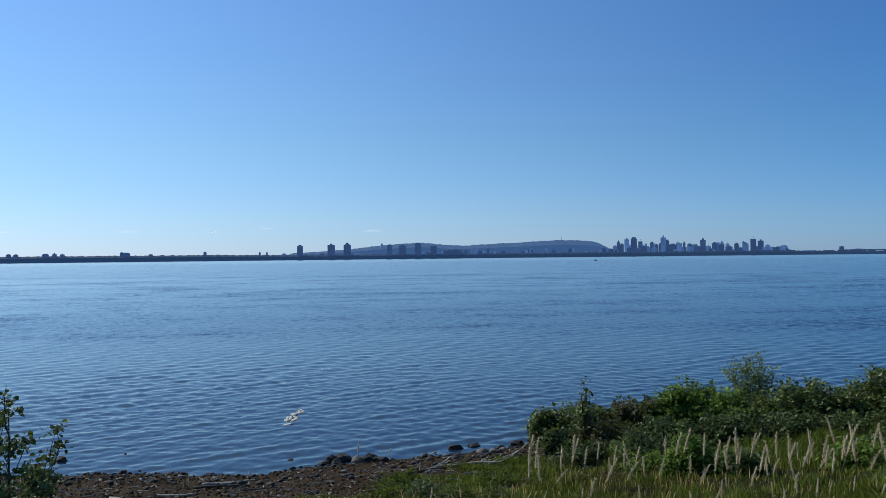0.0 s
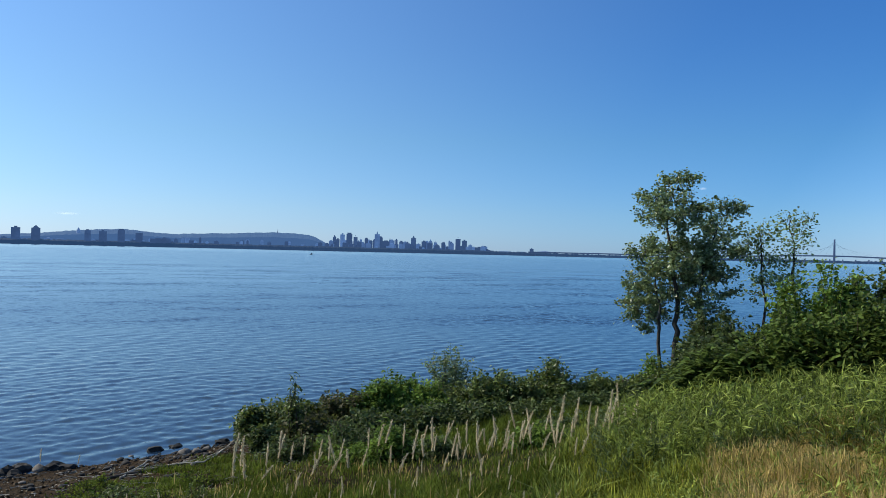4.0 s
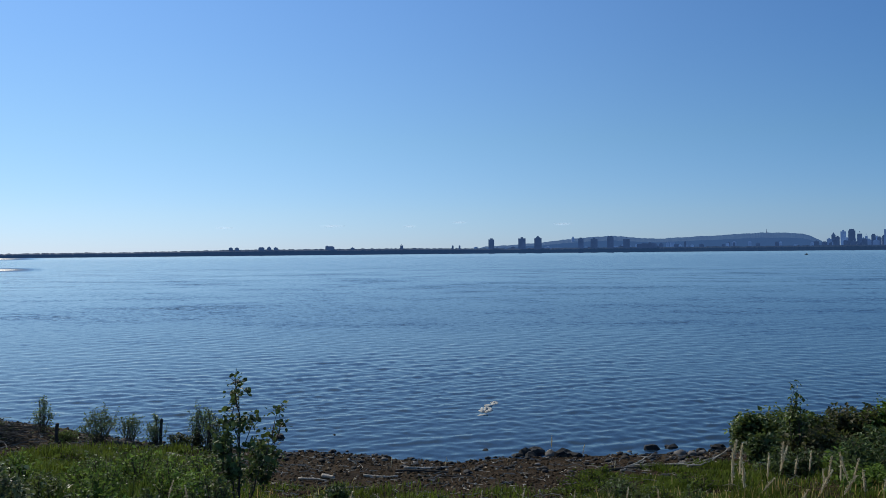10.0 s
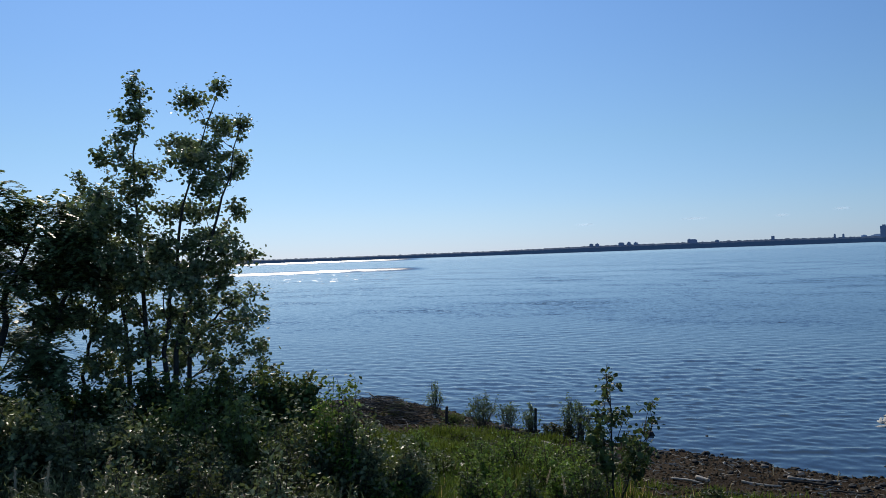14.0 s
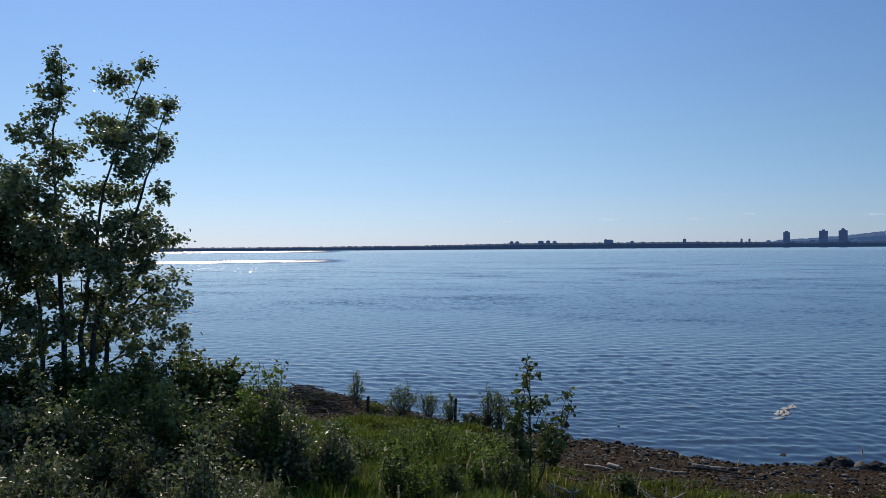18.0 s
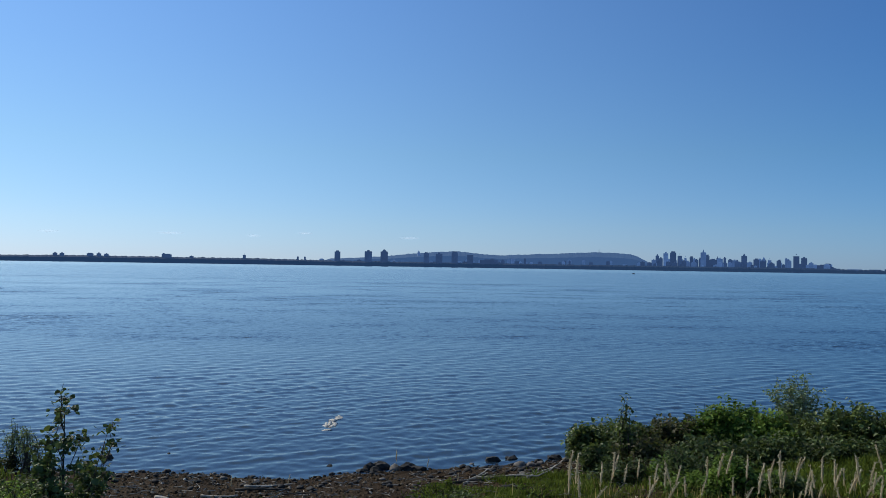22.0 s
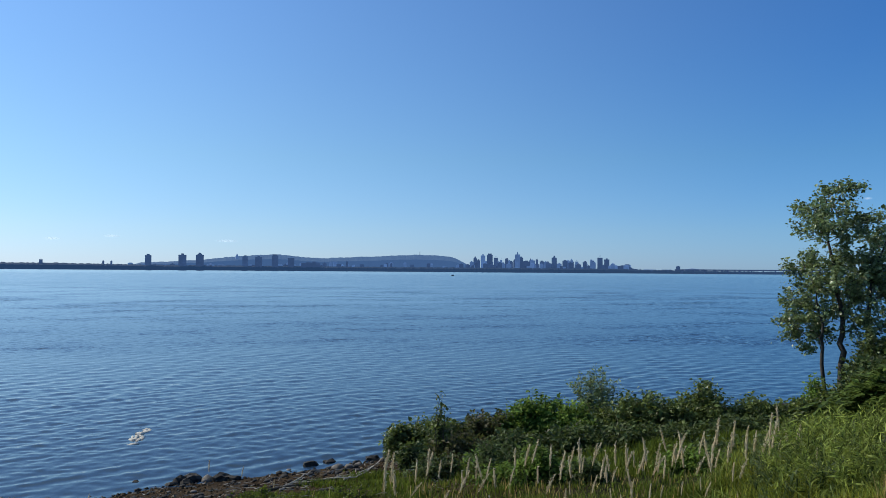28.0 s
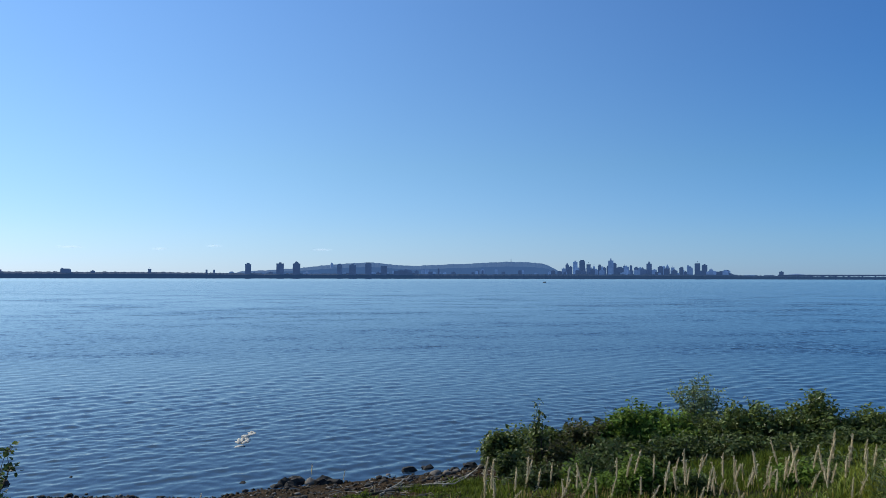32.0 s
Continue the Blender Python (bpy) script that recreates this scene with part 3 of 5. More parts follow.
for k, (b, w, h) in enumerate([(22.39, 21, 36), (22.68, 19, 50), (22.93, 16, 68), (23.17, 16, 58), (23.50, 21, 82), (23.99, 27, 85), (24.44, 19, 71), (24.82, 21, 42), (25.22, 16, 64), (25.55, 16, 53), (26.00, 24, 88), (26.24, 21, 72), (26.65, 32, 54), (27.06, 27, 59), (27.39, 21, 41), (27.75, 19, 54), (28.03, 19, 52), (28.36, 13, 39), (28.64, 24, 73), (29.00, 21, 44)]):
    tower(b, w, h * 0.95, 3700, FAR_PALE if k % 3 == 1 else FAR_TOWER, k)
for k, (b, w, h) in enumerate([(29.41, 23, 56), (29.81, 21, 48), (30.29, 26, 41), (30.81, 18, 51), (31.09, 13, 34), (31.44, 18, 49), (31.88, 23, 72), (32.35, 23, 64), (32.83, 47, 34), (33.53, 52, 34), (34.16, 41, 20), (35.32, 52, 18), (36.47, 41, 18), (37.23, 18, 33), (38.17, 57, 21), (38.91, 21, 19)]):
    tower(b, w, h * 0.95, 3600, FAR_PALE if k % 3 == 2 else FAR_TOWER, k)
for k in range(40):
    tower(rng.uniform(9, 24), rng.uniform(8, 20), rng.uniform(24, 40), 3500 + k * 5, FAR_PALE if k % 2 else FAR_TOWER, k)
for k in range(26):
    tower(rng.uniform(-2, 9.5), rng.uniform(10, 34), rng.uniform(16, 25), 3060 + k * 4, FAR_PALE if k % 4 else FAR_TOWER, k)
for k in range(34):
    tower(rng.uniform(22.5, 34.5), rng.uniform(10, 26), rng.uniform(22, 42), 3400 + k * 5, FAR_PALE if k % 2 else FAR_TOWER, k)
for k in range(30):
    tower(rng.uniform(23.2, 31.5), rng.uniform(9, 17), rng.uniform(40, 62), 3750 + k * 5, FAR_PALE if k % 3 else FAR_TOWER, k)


# ---- plants ----
def tree(name, label, base, trunks, lobes, distance, leaf, leaf_size, per_lobe, rng, narrow=0.75, feathered=False, deep=0.8, twigs=12, loose=0.9, reach_out=1.1, hang=0.0):
    """A tree: crooked stems, limbs to each bough, twigs in it, and leaves in clumps along the twigs.
    trunks: paths of (bearing, elevation, radius); lobes: (bearing, elevation, half width, half height) in degrees."""
    t = thing(name, label, "tree", place=base)
    paths, spots = [], []
    for stops in trunks:
        pts = [(*at(b, distance, rise(e, distance)), r) for b, e, r in stops]
        pts[0] = (*base, pts[0][3]) if len(trunks) == 1 else (pts[0][0], pts[0][1], float(ground_z(pts[0][0], pts[0][1])) - 0.05, pts[0][3])
        pts = np.array(pts)
        s = np.linspace(0, 1, 14)
        q = np.stack([np.interp(s, np.linspace(0, 1, len(pts)), pts[:, k]) for k in range(4)], 1)
        q[1:-1, :3] += rng.normal(0, 0.025, (12, 3))
        paths.append(q)
        spots.append(q)
    spots = np.concatenate(spots)
    stem_v, stem_f = tubes(paths, 8)
    trunk = under(new("trunk", mesh("trunk", stem_v, stem_f, BARK, True)), t)
    limbs, points = [], []
    per = distance * math.pi / 180
    usual = np.mean([wb * we for _, _, wb, we in lobes])
    for b, e, wb, we in lobes:
        c = np.array(at(b, distance + rng.normal(0, deep * 0.6), rise(e, distance)))
        gap = np.linalg.norm(spots[:, :3] - c + [0, 0, 0.5], axis=1) + (0.4 if hang else 3.0) * np.maximum(0, spots[:, 2] - c[2] + 0.1)
        s = spots[np.argmin(gap)]
        limbs.append(bent(s[:3], c, max(0.006, s[3] * 0.36), 0.005, rng, 0.06))
        half = np.array([wb * per, min(wb * per, deep) * 1.0 + 0.1, we * per])
        # shoots leave the bough low and inside it and climb outwards
        for k in range(twigs):
            d = rng.normal(0, 1, 3) + [0, 0, 0.0 if hang else 0.4]
            d = d / np.linalg.norm(d) * rng.uniform(0.5, 1.0) ** 0.5
            end = c + (d * reach_out - [0, 0, 0.0 if hang else 0.22]) * half
            start = c + (d * [0.35, 0.35, 0.1] + [0, 0, hang - 0.45 - 0.3 * max(0, -d[2])]) * half
            start[2] = start[2] if hang else min(start[2], end[2] - 0.15 * half[2])
            path = bent(start, end, 0.006, 0.002, rng, 0.07, 5)
            limbs.append(path)
            m = max(2, int(per_lobe / twigs * rng.uniform(0.6, 1.4) * min(2.5, max(0.05, wb * we / usual))))
            u = rng.uniform(0.1, 1.04, m) ** 0.8
            on = np.stack([np.interp(u, np.linspace(0, 1, 5), path[:, q]) for q in range(3)], 1)
            points.append(on + rng.normal(0, loose * leaf_size, (m, 3)))
    v, f = tubes(limbs, 4)
    under(new("limb", mesh("limb", v, f, TWIG, True)), trunk, kind="stuff")
    points = np.concatenate(points)
    v, f = pinnate(points, leaf_size, rng) if feathered else leaf_blades(points, leaf_size, rng, narrow)
    under(new("crown", mesh("crown", v, f, leaf)), t, kind="stuff")
    return t


def bush(bearing, distance, top, wide, leaf, leaf_size, count, rng, label, name="bush", narrow=0.6, airy=0.0, feathered=False, sprigs=8):
    """A shrub: stems from one root, a dense uneven crown down to the ground, and shoots above it.
    top: elevation of its crown; wide: half width in degrees."""
    root = on_ground(bearing, distance, -0.03)
    t = thing(name, label, "bush", place=root)
    half = wide * distance * math.pi / 180
    tall = max(0.25, rise(top, distance) - root.z)
    base = np.array(root)
    stems, points = [], []
    # boughs fan out from the root; each ends in sprays of leaves with gaps between them
    boughs = 26
    for k in range(boughs):
        a, q = rng.uniform(0, 2 * np.pi), math.sqrt((k + 0.5) / boughs)
        end = base + [half * q * math.cos(a), half * 0.8 * q * math.sin(a), tall * (0.98 - 0.5 * q * q) * rng.uniform(0.74, 1.1)]
        path = bent(base + rng.normal(0, 0.05, 3) * [1, 1, 0], end, 0.012, 0.003, rng, 0.06, 5)
        stems.append(path)
        for w in range(4):
            u0 = rng.uniform(0.35, 0.95)
            foot_p = np.array([np.interp(u0, np.linspace(0, 1, 5), path[:, q]) for q in range(3)])
            spray = rng.normal(0, 1, 3) * [0.2 * half, 0.2 * half, 0.07 * tall] + [0, 0, 0.12 * tall]
            m = int(count * (1 - 0.35 * airy) / (boughs * 4.6))
            u = rng.uniform(0.0, 1.0, m)[:, None]
            points.append(foot_p + spray * u + rng.normal(0, leaf_size * 1.0, (m, 3)) * [1, 1, 0.8])
    m = int(count * 0.12 * (1 - airy))
    a, q = rng.uniform(0, 2 * np.pi, m), np.sqrt(rng.uniform(0, 1, m))
    points.append(base + np.stack([half * q * np.cos(a), half * q * np.sin(a), tall * rng.uniform(0.02, 0.5, m) * (1 - 0.35 * q ** 2)], 1))
    for k in range(sprigs):
        path = stems[rng.integers(boughs)]
        foot_p = path[3, :3]
        end = foot_p + np.array([rng.normal(0, 0.12 * half + 0.03), rng.normal(0, 0.1 * half + 0.03), tall * rng.uniform(0.15, 0.42)])
        end[2] = min(end[2], base[2] + tall * 1.12)
        stems.append(bent(foot_p, end, 0.006, 0.002, rng, 0.05, 4))
        u = rng.uniform(0.2, 1, 14)[:, None]
        points.append(foot_p + (end - foot_p) * u + rng.normal(0, leaf_size * 0.4, (14, 3)))
    v, f = tubes(stems, 3)
    under(new("stem", mesh("stem", v, f, TWIG, True)), t, kind="stuff")
    points = np.concatenate(points)
    points[:, 2] = np.maximum(points[:, 2], ground_z(points[:, 0], points[:, 1]) + 0.02)
    v, f = pinnate(points[:: 5], leaf_size, rng) if feathered else leaf_blades(points, leaf_size, rng, narrow * 1.15, small=True)
    under(new("foliage", mesh("foliage", v, f, leaf)), t, kind="stuff")
    return t


# trees of the upstream side
tree("poplar_tree", "slender young poplar, dark against the light", on_ground(-49.7, 14), [[(-49.9, -10.5, 0.050), (-50.07, -5.3, 0.040), (-50.4, 1.3, 0.028), (-50.4, 7.4, 0.016), (-50, 12.4, 0.005)]],
     [(-50.25, 12.4, 0.82, 1.15), (-50.65, 10.3, 1.07, 1.15), (-51.15, 8.7, 0.74, 0.74), (-52.05, 7.49, 1.07, 0.91), (-49.95, 6.6, 1.32, 0.91), (-51.45, 5.3, 1.98, 1.15), (-52.95, 3.89, 1.73, 1.48), (-51.3, 2.9, 1.73, 1.32), (-53.95, 6.2, 0.41, 0.49), (-53.25, 5.19, 1.15, 0.74), (-51.35, 0.5, 1.98, 1.56), (-49.9, 1.9, 1.40, 1.48), (-53.1, 1.9, 1.50, 1.20), (-52.15, -1.1, 1.60, 1.20), (-49.85, -0.6, 1.50, 1.20)], 14, POPLAR, 0.056, 640, np.random.default_rng(11), 0.95, twigs=15, loose=1.05, reach_out=1.0)
tree("poplar_tree", "tall forked poplar with fluttering round leaves", on_ground(-48.8, 14), [[(-49.2, -10.6, 0.050), (-48.87, -5.3, 0.038), (-48.1, 0.4, 0.027), (-47.2, 5.3, 0.016), (-45, 11.6, 0.006)], [(-48.8, -10.6, 0.050), (-48.26, -5.4, 0.040), (-46.67, -0.5, 0.030), (-44.8, 4.4, 0.018), (-43.4, 9.7, 0.005)]],
     [(-46.7, 11.35, 0.99, 1.07), (-44.8, 12.25, 0.66, 0.66), (-45.1, 10.35, 1.48, 0.91), (-43.4, 10.05, 0.62, 0.99), (-47.7, 9.25, 1.32, 0.91), (-46, 8.38, 1.89, 1.32), (-43.8, 7.85, 0.74, 1.32), (-46.8, 7.06, 1.73, 1.15), (-44.4, 6.45, 0.91, 0.66), (-45.7, 5.49, 1.48, 0.91), (-44, 4.09, 0.49, 1.32), (-46.3, 4, 1.48, 0.91), (-48.2, 4.09, 1.48, 0.91), (-45.3, 2.3, 1.48, 0.91), (-47.6, 1.6, 1.89, 1.15), (-43.45, 0.6, 1.32, 0.49), (-45.05, -0.1, 1.56, 0.91), (-48.45, -0.8, 1.89, 1.15), (-46.65, 0.1, 1.80, 1.10), (-46.25, -1.2, 1.70, 0.90), (-44.7, 1.3, 1.30, 0.80), (-49.15, 0.6, 1.50, 1.10)], 14, POPLAR, 0.057, 560, np.random.default_rng(12), 0.95, twigs=15, loose=1.05, reach_out=1.0)
tree("poplar_tree", "low leafy poplar boughs among the stems", on_ground(-47.8, 14.3), [[(-47.9, -10.6, 0.050), (-47.4, -5.8, 0.035), (-45.9, -3.8, 0.020), (-43.8, -2.2, 0.006)], [(-51.2, -10.5, 0.050), (-51.3, -6.1, 0.035), (-51.6, -2.8, 0.025), (-51.5, 0.1, 0.006)], [(-53.9, -10.4, 0.040), (-53.9, -6.7, 0.030), (-53.2, -2.7, 0.020), (-52.9, -0.3, 0.006)]],
     [(-45.8, -2.4, 1.98, 0.82), (-43.3, -1.9, 1.07, 0.45), (-49.5, -2.9, 1.89, 1.15), (-53.2, -2.3, 1.89, 1.56), (-45.1, -5.3, 2.55, 1.40), (-42.7, -5.9, 0.91, 0.91), (-49.1, -5.9, 2.88, 1.40), (-52.9, -6.2, 2.47, 1.40), (-47.5, -4.2, 2.06, 0.99), (-51.5, -0.7, 1.81, 1.24), (-53.5, 0.1, 1.56, 1.40), (-54.8, -2.7, 1.56, 1.15), (-51.6, -4.4, 1.98, 1.15), (-49.2, -4.7, 1.56, 1.07), (-47.4, -2.6, 1.70, 0.90), (-44.0, -3.9, 1.60, 0.90), (-42.9, -3.2, 0.90, 0.50), (-54.9, 1.4, 1.30, 1.20), (-55.3, -0.6, 1.40, 1.00)], 14.3, POPLAR, 0.06, 720, np.random.default_rng(13), 0.9)
tree("ash_tree", "leaning tree with drooping feathered leaves", on_ground(-59.3, 13.5), [[(-59.4, -9.6, 0.070), (-59.0, -4.9, 0.055), (-58.4, -1.7, 0.040), (-57.1, 1.5, 0.025), (-56.2, 3.9, 0.008)], [(-57.4, -9.7, 0.050), (-56.5, -5.0, 0.040), (-54.8, -1.9, 0.030), (-54.1, 1.4, 0.010)]],
     [(-58.5, 5.3, 0.37, 0.37), (-57.0, 4.2, 1.24, 0.62), (-55.2, 3.9, 1.07, 0.58), (-59.0, 3.6, 0.91, 0.33), (-57.7, 2.8, 1.65, 0.82), (-55.5, 2.2, 1.65, 1.24), (-53.8, 3.3, 1.07, 1.07), (-59.8, 1.5, 1.07, 0.62), (-56.9, 0.2, 2.14, 1.07), (-54.3, 0.2, 1.81, 1.40), (-60.3, -0.5, 1.24, 0.58), (-59.1, -1.8, 1.07, 0.58), (-60.5, -2.8, 0.45, 1.24), (-56.0, -2.6, 1.40, 0.99), (-56.5, -5.2, 1.73, 1.15), (-58.0, -4.2, 1.40, 0.74)], 13.5, ASH, 0.14, 160, np.random.default_rng(14), feathered=True, reach_out=0.9)
tree("willow_tree", "grey-green willow shrub with many upright stems", on_ground(-70.3, 14), [[(-71.0, -7.1, 0.030), (-71.2, -2.7, 0.020), (-71.2, 2.7, 0.004)], [(-69.8, -7.2, 0.030), (-69.3, -2.0, 0.020), (-69.0, 2.1, 0.004)], [(-69.3, -7.3, 0.030), (-68.3, -2.1, 0.020), (-67.5, 2.5, 0.004)], [(-72.0, -7.0, 0.030), (-72.5, -2.6, 0.020), (-73.1, 0.7, 0.004)]],
     [(-71.2, 2.6, 0.58, 0.91), (-70.4, 1.7, 1.81, 1.24), (-67.8, 1.8, 1.15, 1.15), (-69.1, -0.1, 2.22, 1.48), (-71.1, -1.2, 2.22, 1.81), (-68.4, -2.4, 1.81, 1.40), (-67.0, -1.9, 0.82, 0.41), (-70.2, -4.2, 3.29, 1.48), (-73.1, -0.7, 1.65, 2.06), (-72.9, -3.3, 2.06, 1.65)], 14, WILLOW, 0.095, 820, np.random.default_rng(15), 0.35)
tree("poplar_tree", "near poplar with hanging leafy boughs", on_ground(-80, 7.5), [[(-86.7, -9.1, 0.120), (-86.0, -1.1, 0.100), (-83.2, 10.0, 0.070), (-78.9, 18.4, 0.040), (-76.7, 22.4, 0.010)], [(-85.7, 1.4, 0.050), (-82.0, 3.6, 0.030), (-79.0, 5.2, 0.008)]],
     [(b - 1.7, e, wb, we) for b, e, wb, we in [(-73.2, 14.8, 1.89, 1.89), (-71.1, 15.3, 1.48, 1.32), (-69.9, 13.8, 1.24, 1.32), (-72.7, 12.2, 1.89, 1.48), (-71.1, 9.8, 0.58, 0.37), (-73.4, 10.0, 1.89, 0.82), (-74.2, 8.7, 0.91, 0.45), (-74.2, 5.8, 1.48, 0.82), (-72.7, 6.6, 0.66, 0.45), (-74.9, 4.2, 0.91, 0.62), (-73.3, 2.4, 0.91, 0.45), (-74.9, 2.0, 1.07, 1.24), (-74.7, 0.1, 1.24, 1.24), (-76.4, 14.0, 2.88, 2.88), (-79.4, 12.0, 3.29, 3.29), (-77.1, 9.5, 2.88, 2.06), (-76.7, 4.3, 2.88, 2.06), (-78.6, 0.9, 3.29, 2.47), (-81.7, 6.9, 3.29, 3.29), (-75.6, 18.3, 4.94, 2.47)]], 7.5, POPLAR, 0.056, 430, np.random.default_rng(16), 1.0, deep=0.5, twigs=11, loose=0.8, reach_out=0.8, hang=0.8)
# trees of the downstream side
tree("poplar_tree", "wind-bent poplar with two stems on the bank", on_ground(47.4, 20), [[(47.2, -8.2, 0.078), (47.4, -5.5, 0.066), (47.6, -3.7, 0.056), (46.9, 0.1, 0.038), (46.6, 4.8, 0.012)], [(46.7, -7.8, 0.050), (46.2, -5.5, 0.040), (46.3, -3.5, 0.030), (45.7, -0.4, 0.010)], [(49.2, -7.7, 0.060), (48.9, -4.6, 0.050), (49.0, -1.1, 0.040), (50.0, 2.1, 0.012)]],
     [(47.2, 5.5, 1.07, 0.66), (48.2, 5.6, 0.49, 0.49), (45.6, 4.5, 0.91, 0.62), (46.8, 4.3, 1.24, 0.82), (46.3, 2.9, 1.48, 0.82), (48.0, 3.1, 1.07, 0.82), (49.3, 3.6, 0.91, 0.62), (50.9, 3.6, 0.91, 0.58), (50.0, 2.5, 1.65, 0.82), (44.9, 0.7, 0.91, 0.66), (46.4, 0.8, 1.65, 1.07), (48.4, 1.2, 1.56, 1.15), (50.3, 0.8, 1.48, 1.07), (45.7, -0.9, 1.48, 0.82), (47.8, -1.2, 1.40, 0.99), (49.9, -1.1, 1.56, 0.99), (44.2, -3.1, 0.66, 0.37), (45.6, -3.8, 1.48, 0.91), (49.2, -3.0, 1.48, 0.99), (49.7, -5.1, 1.48, 1.32), (46.2, -2.2, 1.60, 0.80), (47.2, -0.3, 1.60, 0.90), (44.8, -1.9, 1.00, 0.60), (45.3, -3.0, 1.40, 0.70), (48.9, -0.4, 1.40, 0.90)], 20, PALE_POPLAR, 0.062, 950, np.random.default_rng(17), 0.85, twigs=24, loose=0.9, reach_out=1.3)
tree("poplar_tree", "thin sparse young poplar with bare twigs", on_ground(53.9, 21), [[(53.3, -5.5, 0.040), (53.0, -2.5, 0.030), (52.8, 0.6, 0.020), (52.7, 2.3, 0.005)], [(54.7, -5.4, 0.040), (54.8, -1.6, 0.030), (54.8, 1.0, 0.020), (54.5, 3.3, 0.005)]],
     [(52.9, 2.0, 1.07, 0.74), (52.4, 1.2, 0.49, 1.07), (54.4, 2.9, 0.66, 0.62), (55.1, 2.2, 0.82, 1.07), (55.7, 2.8, 0.33, 0.49), (52.9, 0.1, 1.24, 1.07), (54.7, 0.2, 0.82, 1.07), (53.2, -1.3, 1.56, 0.82), (55.0, -1.3, 0.66, 0.74)], 21, LIGHT_POPLAR, 0.066, 230, np.random.default_rng(18), 0.8, twigs=16, loose=1.4, reach_out=1.3)

# shrubs
rs = np.random.default_rng(21)
for b, e, w in [(-41.8, -6.2, 1.65), (-45.1, -6.5, 2.47), (-49.2, -6.5, 2.47), (-52.9, -7.0, 2.06), (-56.5, -6.8, 1.85), (-40.0, -7.8, 1.56), (-59.3, -7.1, 1.65)]:
    bush(b, 13.2, e, w * 1.4, SHRUB, 0.08, 4400, rs, "dark dense shrub under the trees")
for k, (b, e, w) in enumerate([(-77.0, -5.1, 2.47), (-74.9, -5.7, 2.06), (-72.6, -5.7, 2.06), (-70.3, -6.1, 2.06), (-68.0, -5.9, 1.65), (-66.2, -3.3, 1.07), (-63.8, -5.8, 1.65), (-61.2, -5.8, 1.65), (-58.5, -7.3, 2.06), (-55.0, -8.3, 2.47), (-51.4, -8.9, 2.47), (-47.7, -9.4, 2.47), (-44.0, -9.1, 2.47), (-63.3, -4.8, 0.58)]):
    bush(b, 9.2, e, w * 1.9, SHRUB_LIGHT if b < -62 and k % 2 else HEDGE if b < -50 else SHRUB, 0.055, 5200, rs, "tangled dark green hedge shrub")
# some clumps right of -41 get lighter leaves to stand for sunlight on them
for k, (b, e, w) in enumerate([(-42.8, -10.8, 2.47), (-39.9, -10.4, 2.06), (-37.6, -8.3, 1.56), (-36.2, -9.3, 1.65), (-39.2, -12.8, 2.47), (-42.9, -13.5, 2.47), (-35.5, -12.0, 2.06), (-38.0, -14.7, 2.47), (-34.0, -14.7, 2.06), (-47.0, -12.6, 2.47), (-51.1, -12.5, 2.47), (-55.1, -12.2, 2.26), (-32.4, -12.8, 1.24)]):
    bush(b, 9.8, e, w * 1.5, SHRUB_LIGHT if b > -41 and (k % 3 == 2 or e < -14) else HEDGE, 0.05, 3000, rs, "low broad-leaved weeds and brambles", "weed_clump")
for k in range(26):
    b, r = rs.uniform(-57, -41), rs.uniform(6.2, 8.6)
    bush(b, r, -15.5 + 1.3 * (r - 6.2) + rs.normal(0, 0.9), rs.uniform(1.6, 3.2), SHRUB_RED if k % 5 < 2 else HEDGE, 0.046, 2200, rs, "leafy weeds crowding the slope", "weed_clump", narrow=0.5)
for k in range(16):
    b, r = rs.uniform(18.5, 46), rs.uniform(12.8, 14.4)
    bush(b, r, -13.2 + 0.06 * (b - 17) + rs.normal(0, 0.4), rs.uniform(1.4, 2.6), SHRUB_LIGHT if k % 4 == 0 or (k % 2 and b > 25) else YOUNG_AND_SHADE, 0.07, 1300, rs, "low dark weeds below the shrubs", "weed_clump", narrow=0.5)
for k in range(34):
    b, r = rs.uniform(-40, -19.5), rs.uniform(9, 13.5)
    bush(b, r, -15.6 + 0.75 * (r - 9) + rs.normal(0, 0.35), rs.uniform(1.0, 2.4), (SHRUB, SHRUB_LIGHT, YOUNG_AND_SHADE, SHRUB_LIGHT)[k % 4], 0.05, 620, rs, "leafy weeds in the grass", "weed_clump", narrow=0.5)
for k in range(26):
    b, r = rs.uniform(6, 15), rs.uniform(11.2, 13.6)
    if k < 16:
        b, r = rs.uniform(-29, -16), rs.uniform(12.5, 15.8)
    z = float(ground_z(*at(b, r)[:2])) + rs.uniform(0.1, 0.24)
    bush(b, r, math.degrees(math.atan((z - EYE) / r)), rs.uniform(0.8, 2.0), SHRUB if k % 2 else DEEP, 0.045, 420, rs, "patch of low weeds on the beach", "weed_clump", narrow=0.5, sprigs=3)
for b, r, e, w in [(-30.3, 19.5, -9.6, 0.58), (-26.9, 18.2, -10.4, 1.32), (-25.1, 18.0, -11.0, 0.91), (-23.4, 17.6, -11.2, 0.66), (-20.7, 17.3, -10.6, 0.58), (-19.8, 16.8, -10.8, 0.66), (-33.1, 19.0, -10.8, 1.24), (-28.9, 18.3, -12.5, 0.82)]:
    bush(b, r, e + 0.45, w * 1.15, WILLOW if w < 0.7 else SHRUB, 0.055, 620 if w < 1 else 1500, rs, "small sparse shrub at the water's edge", narrow=0.3, airy=0.7, sprigs=20)
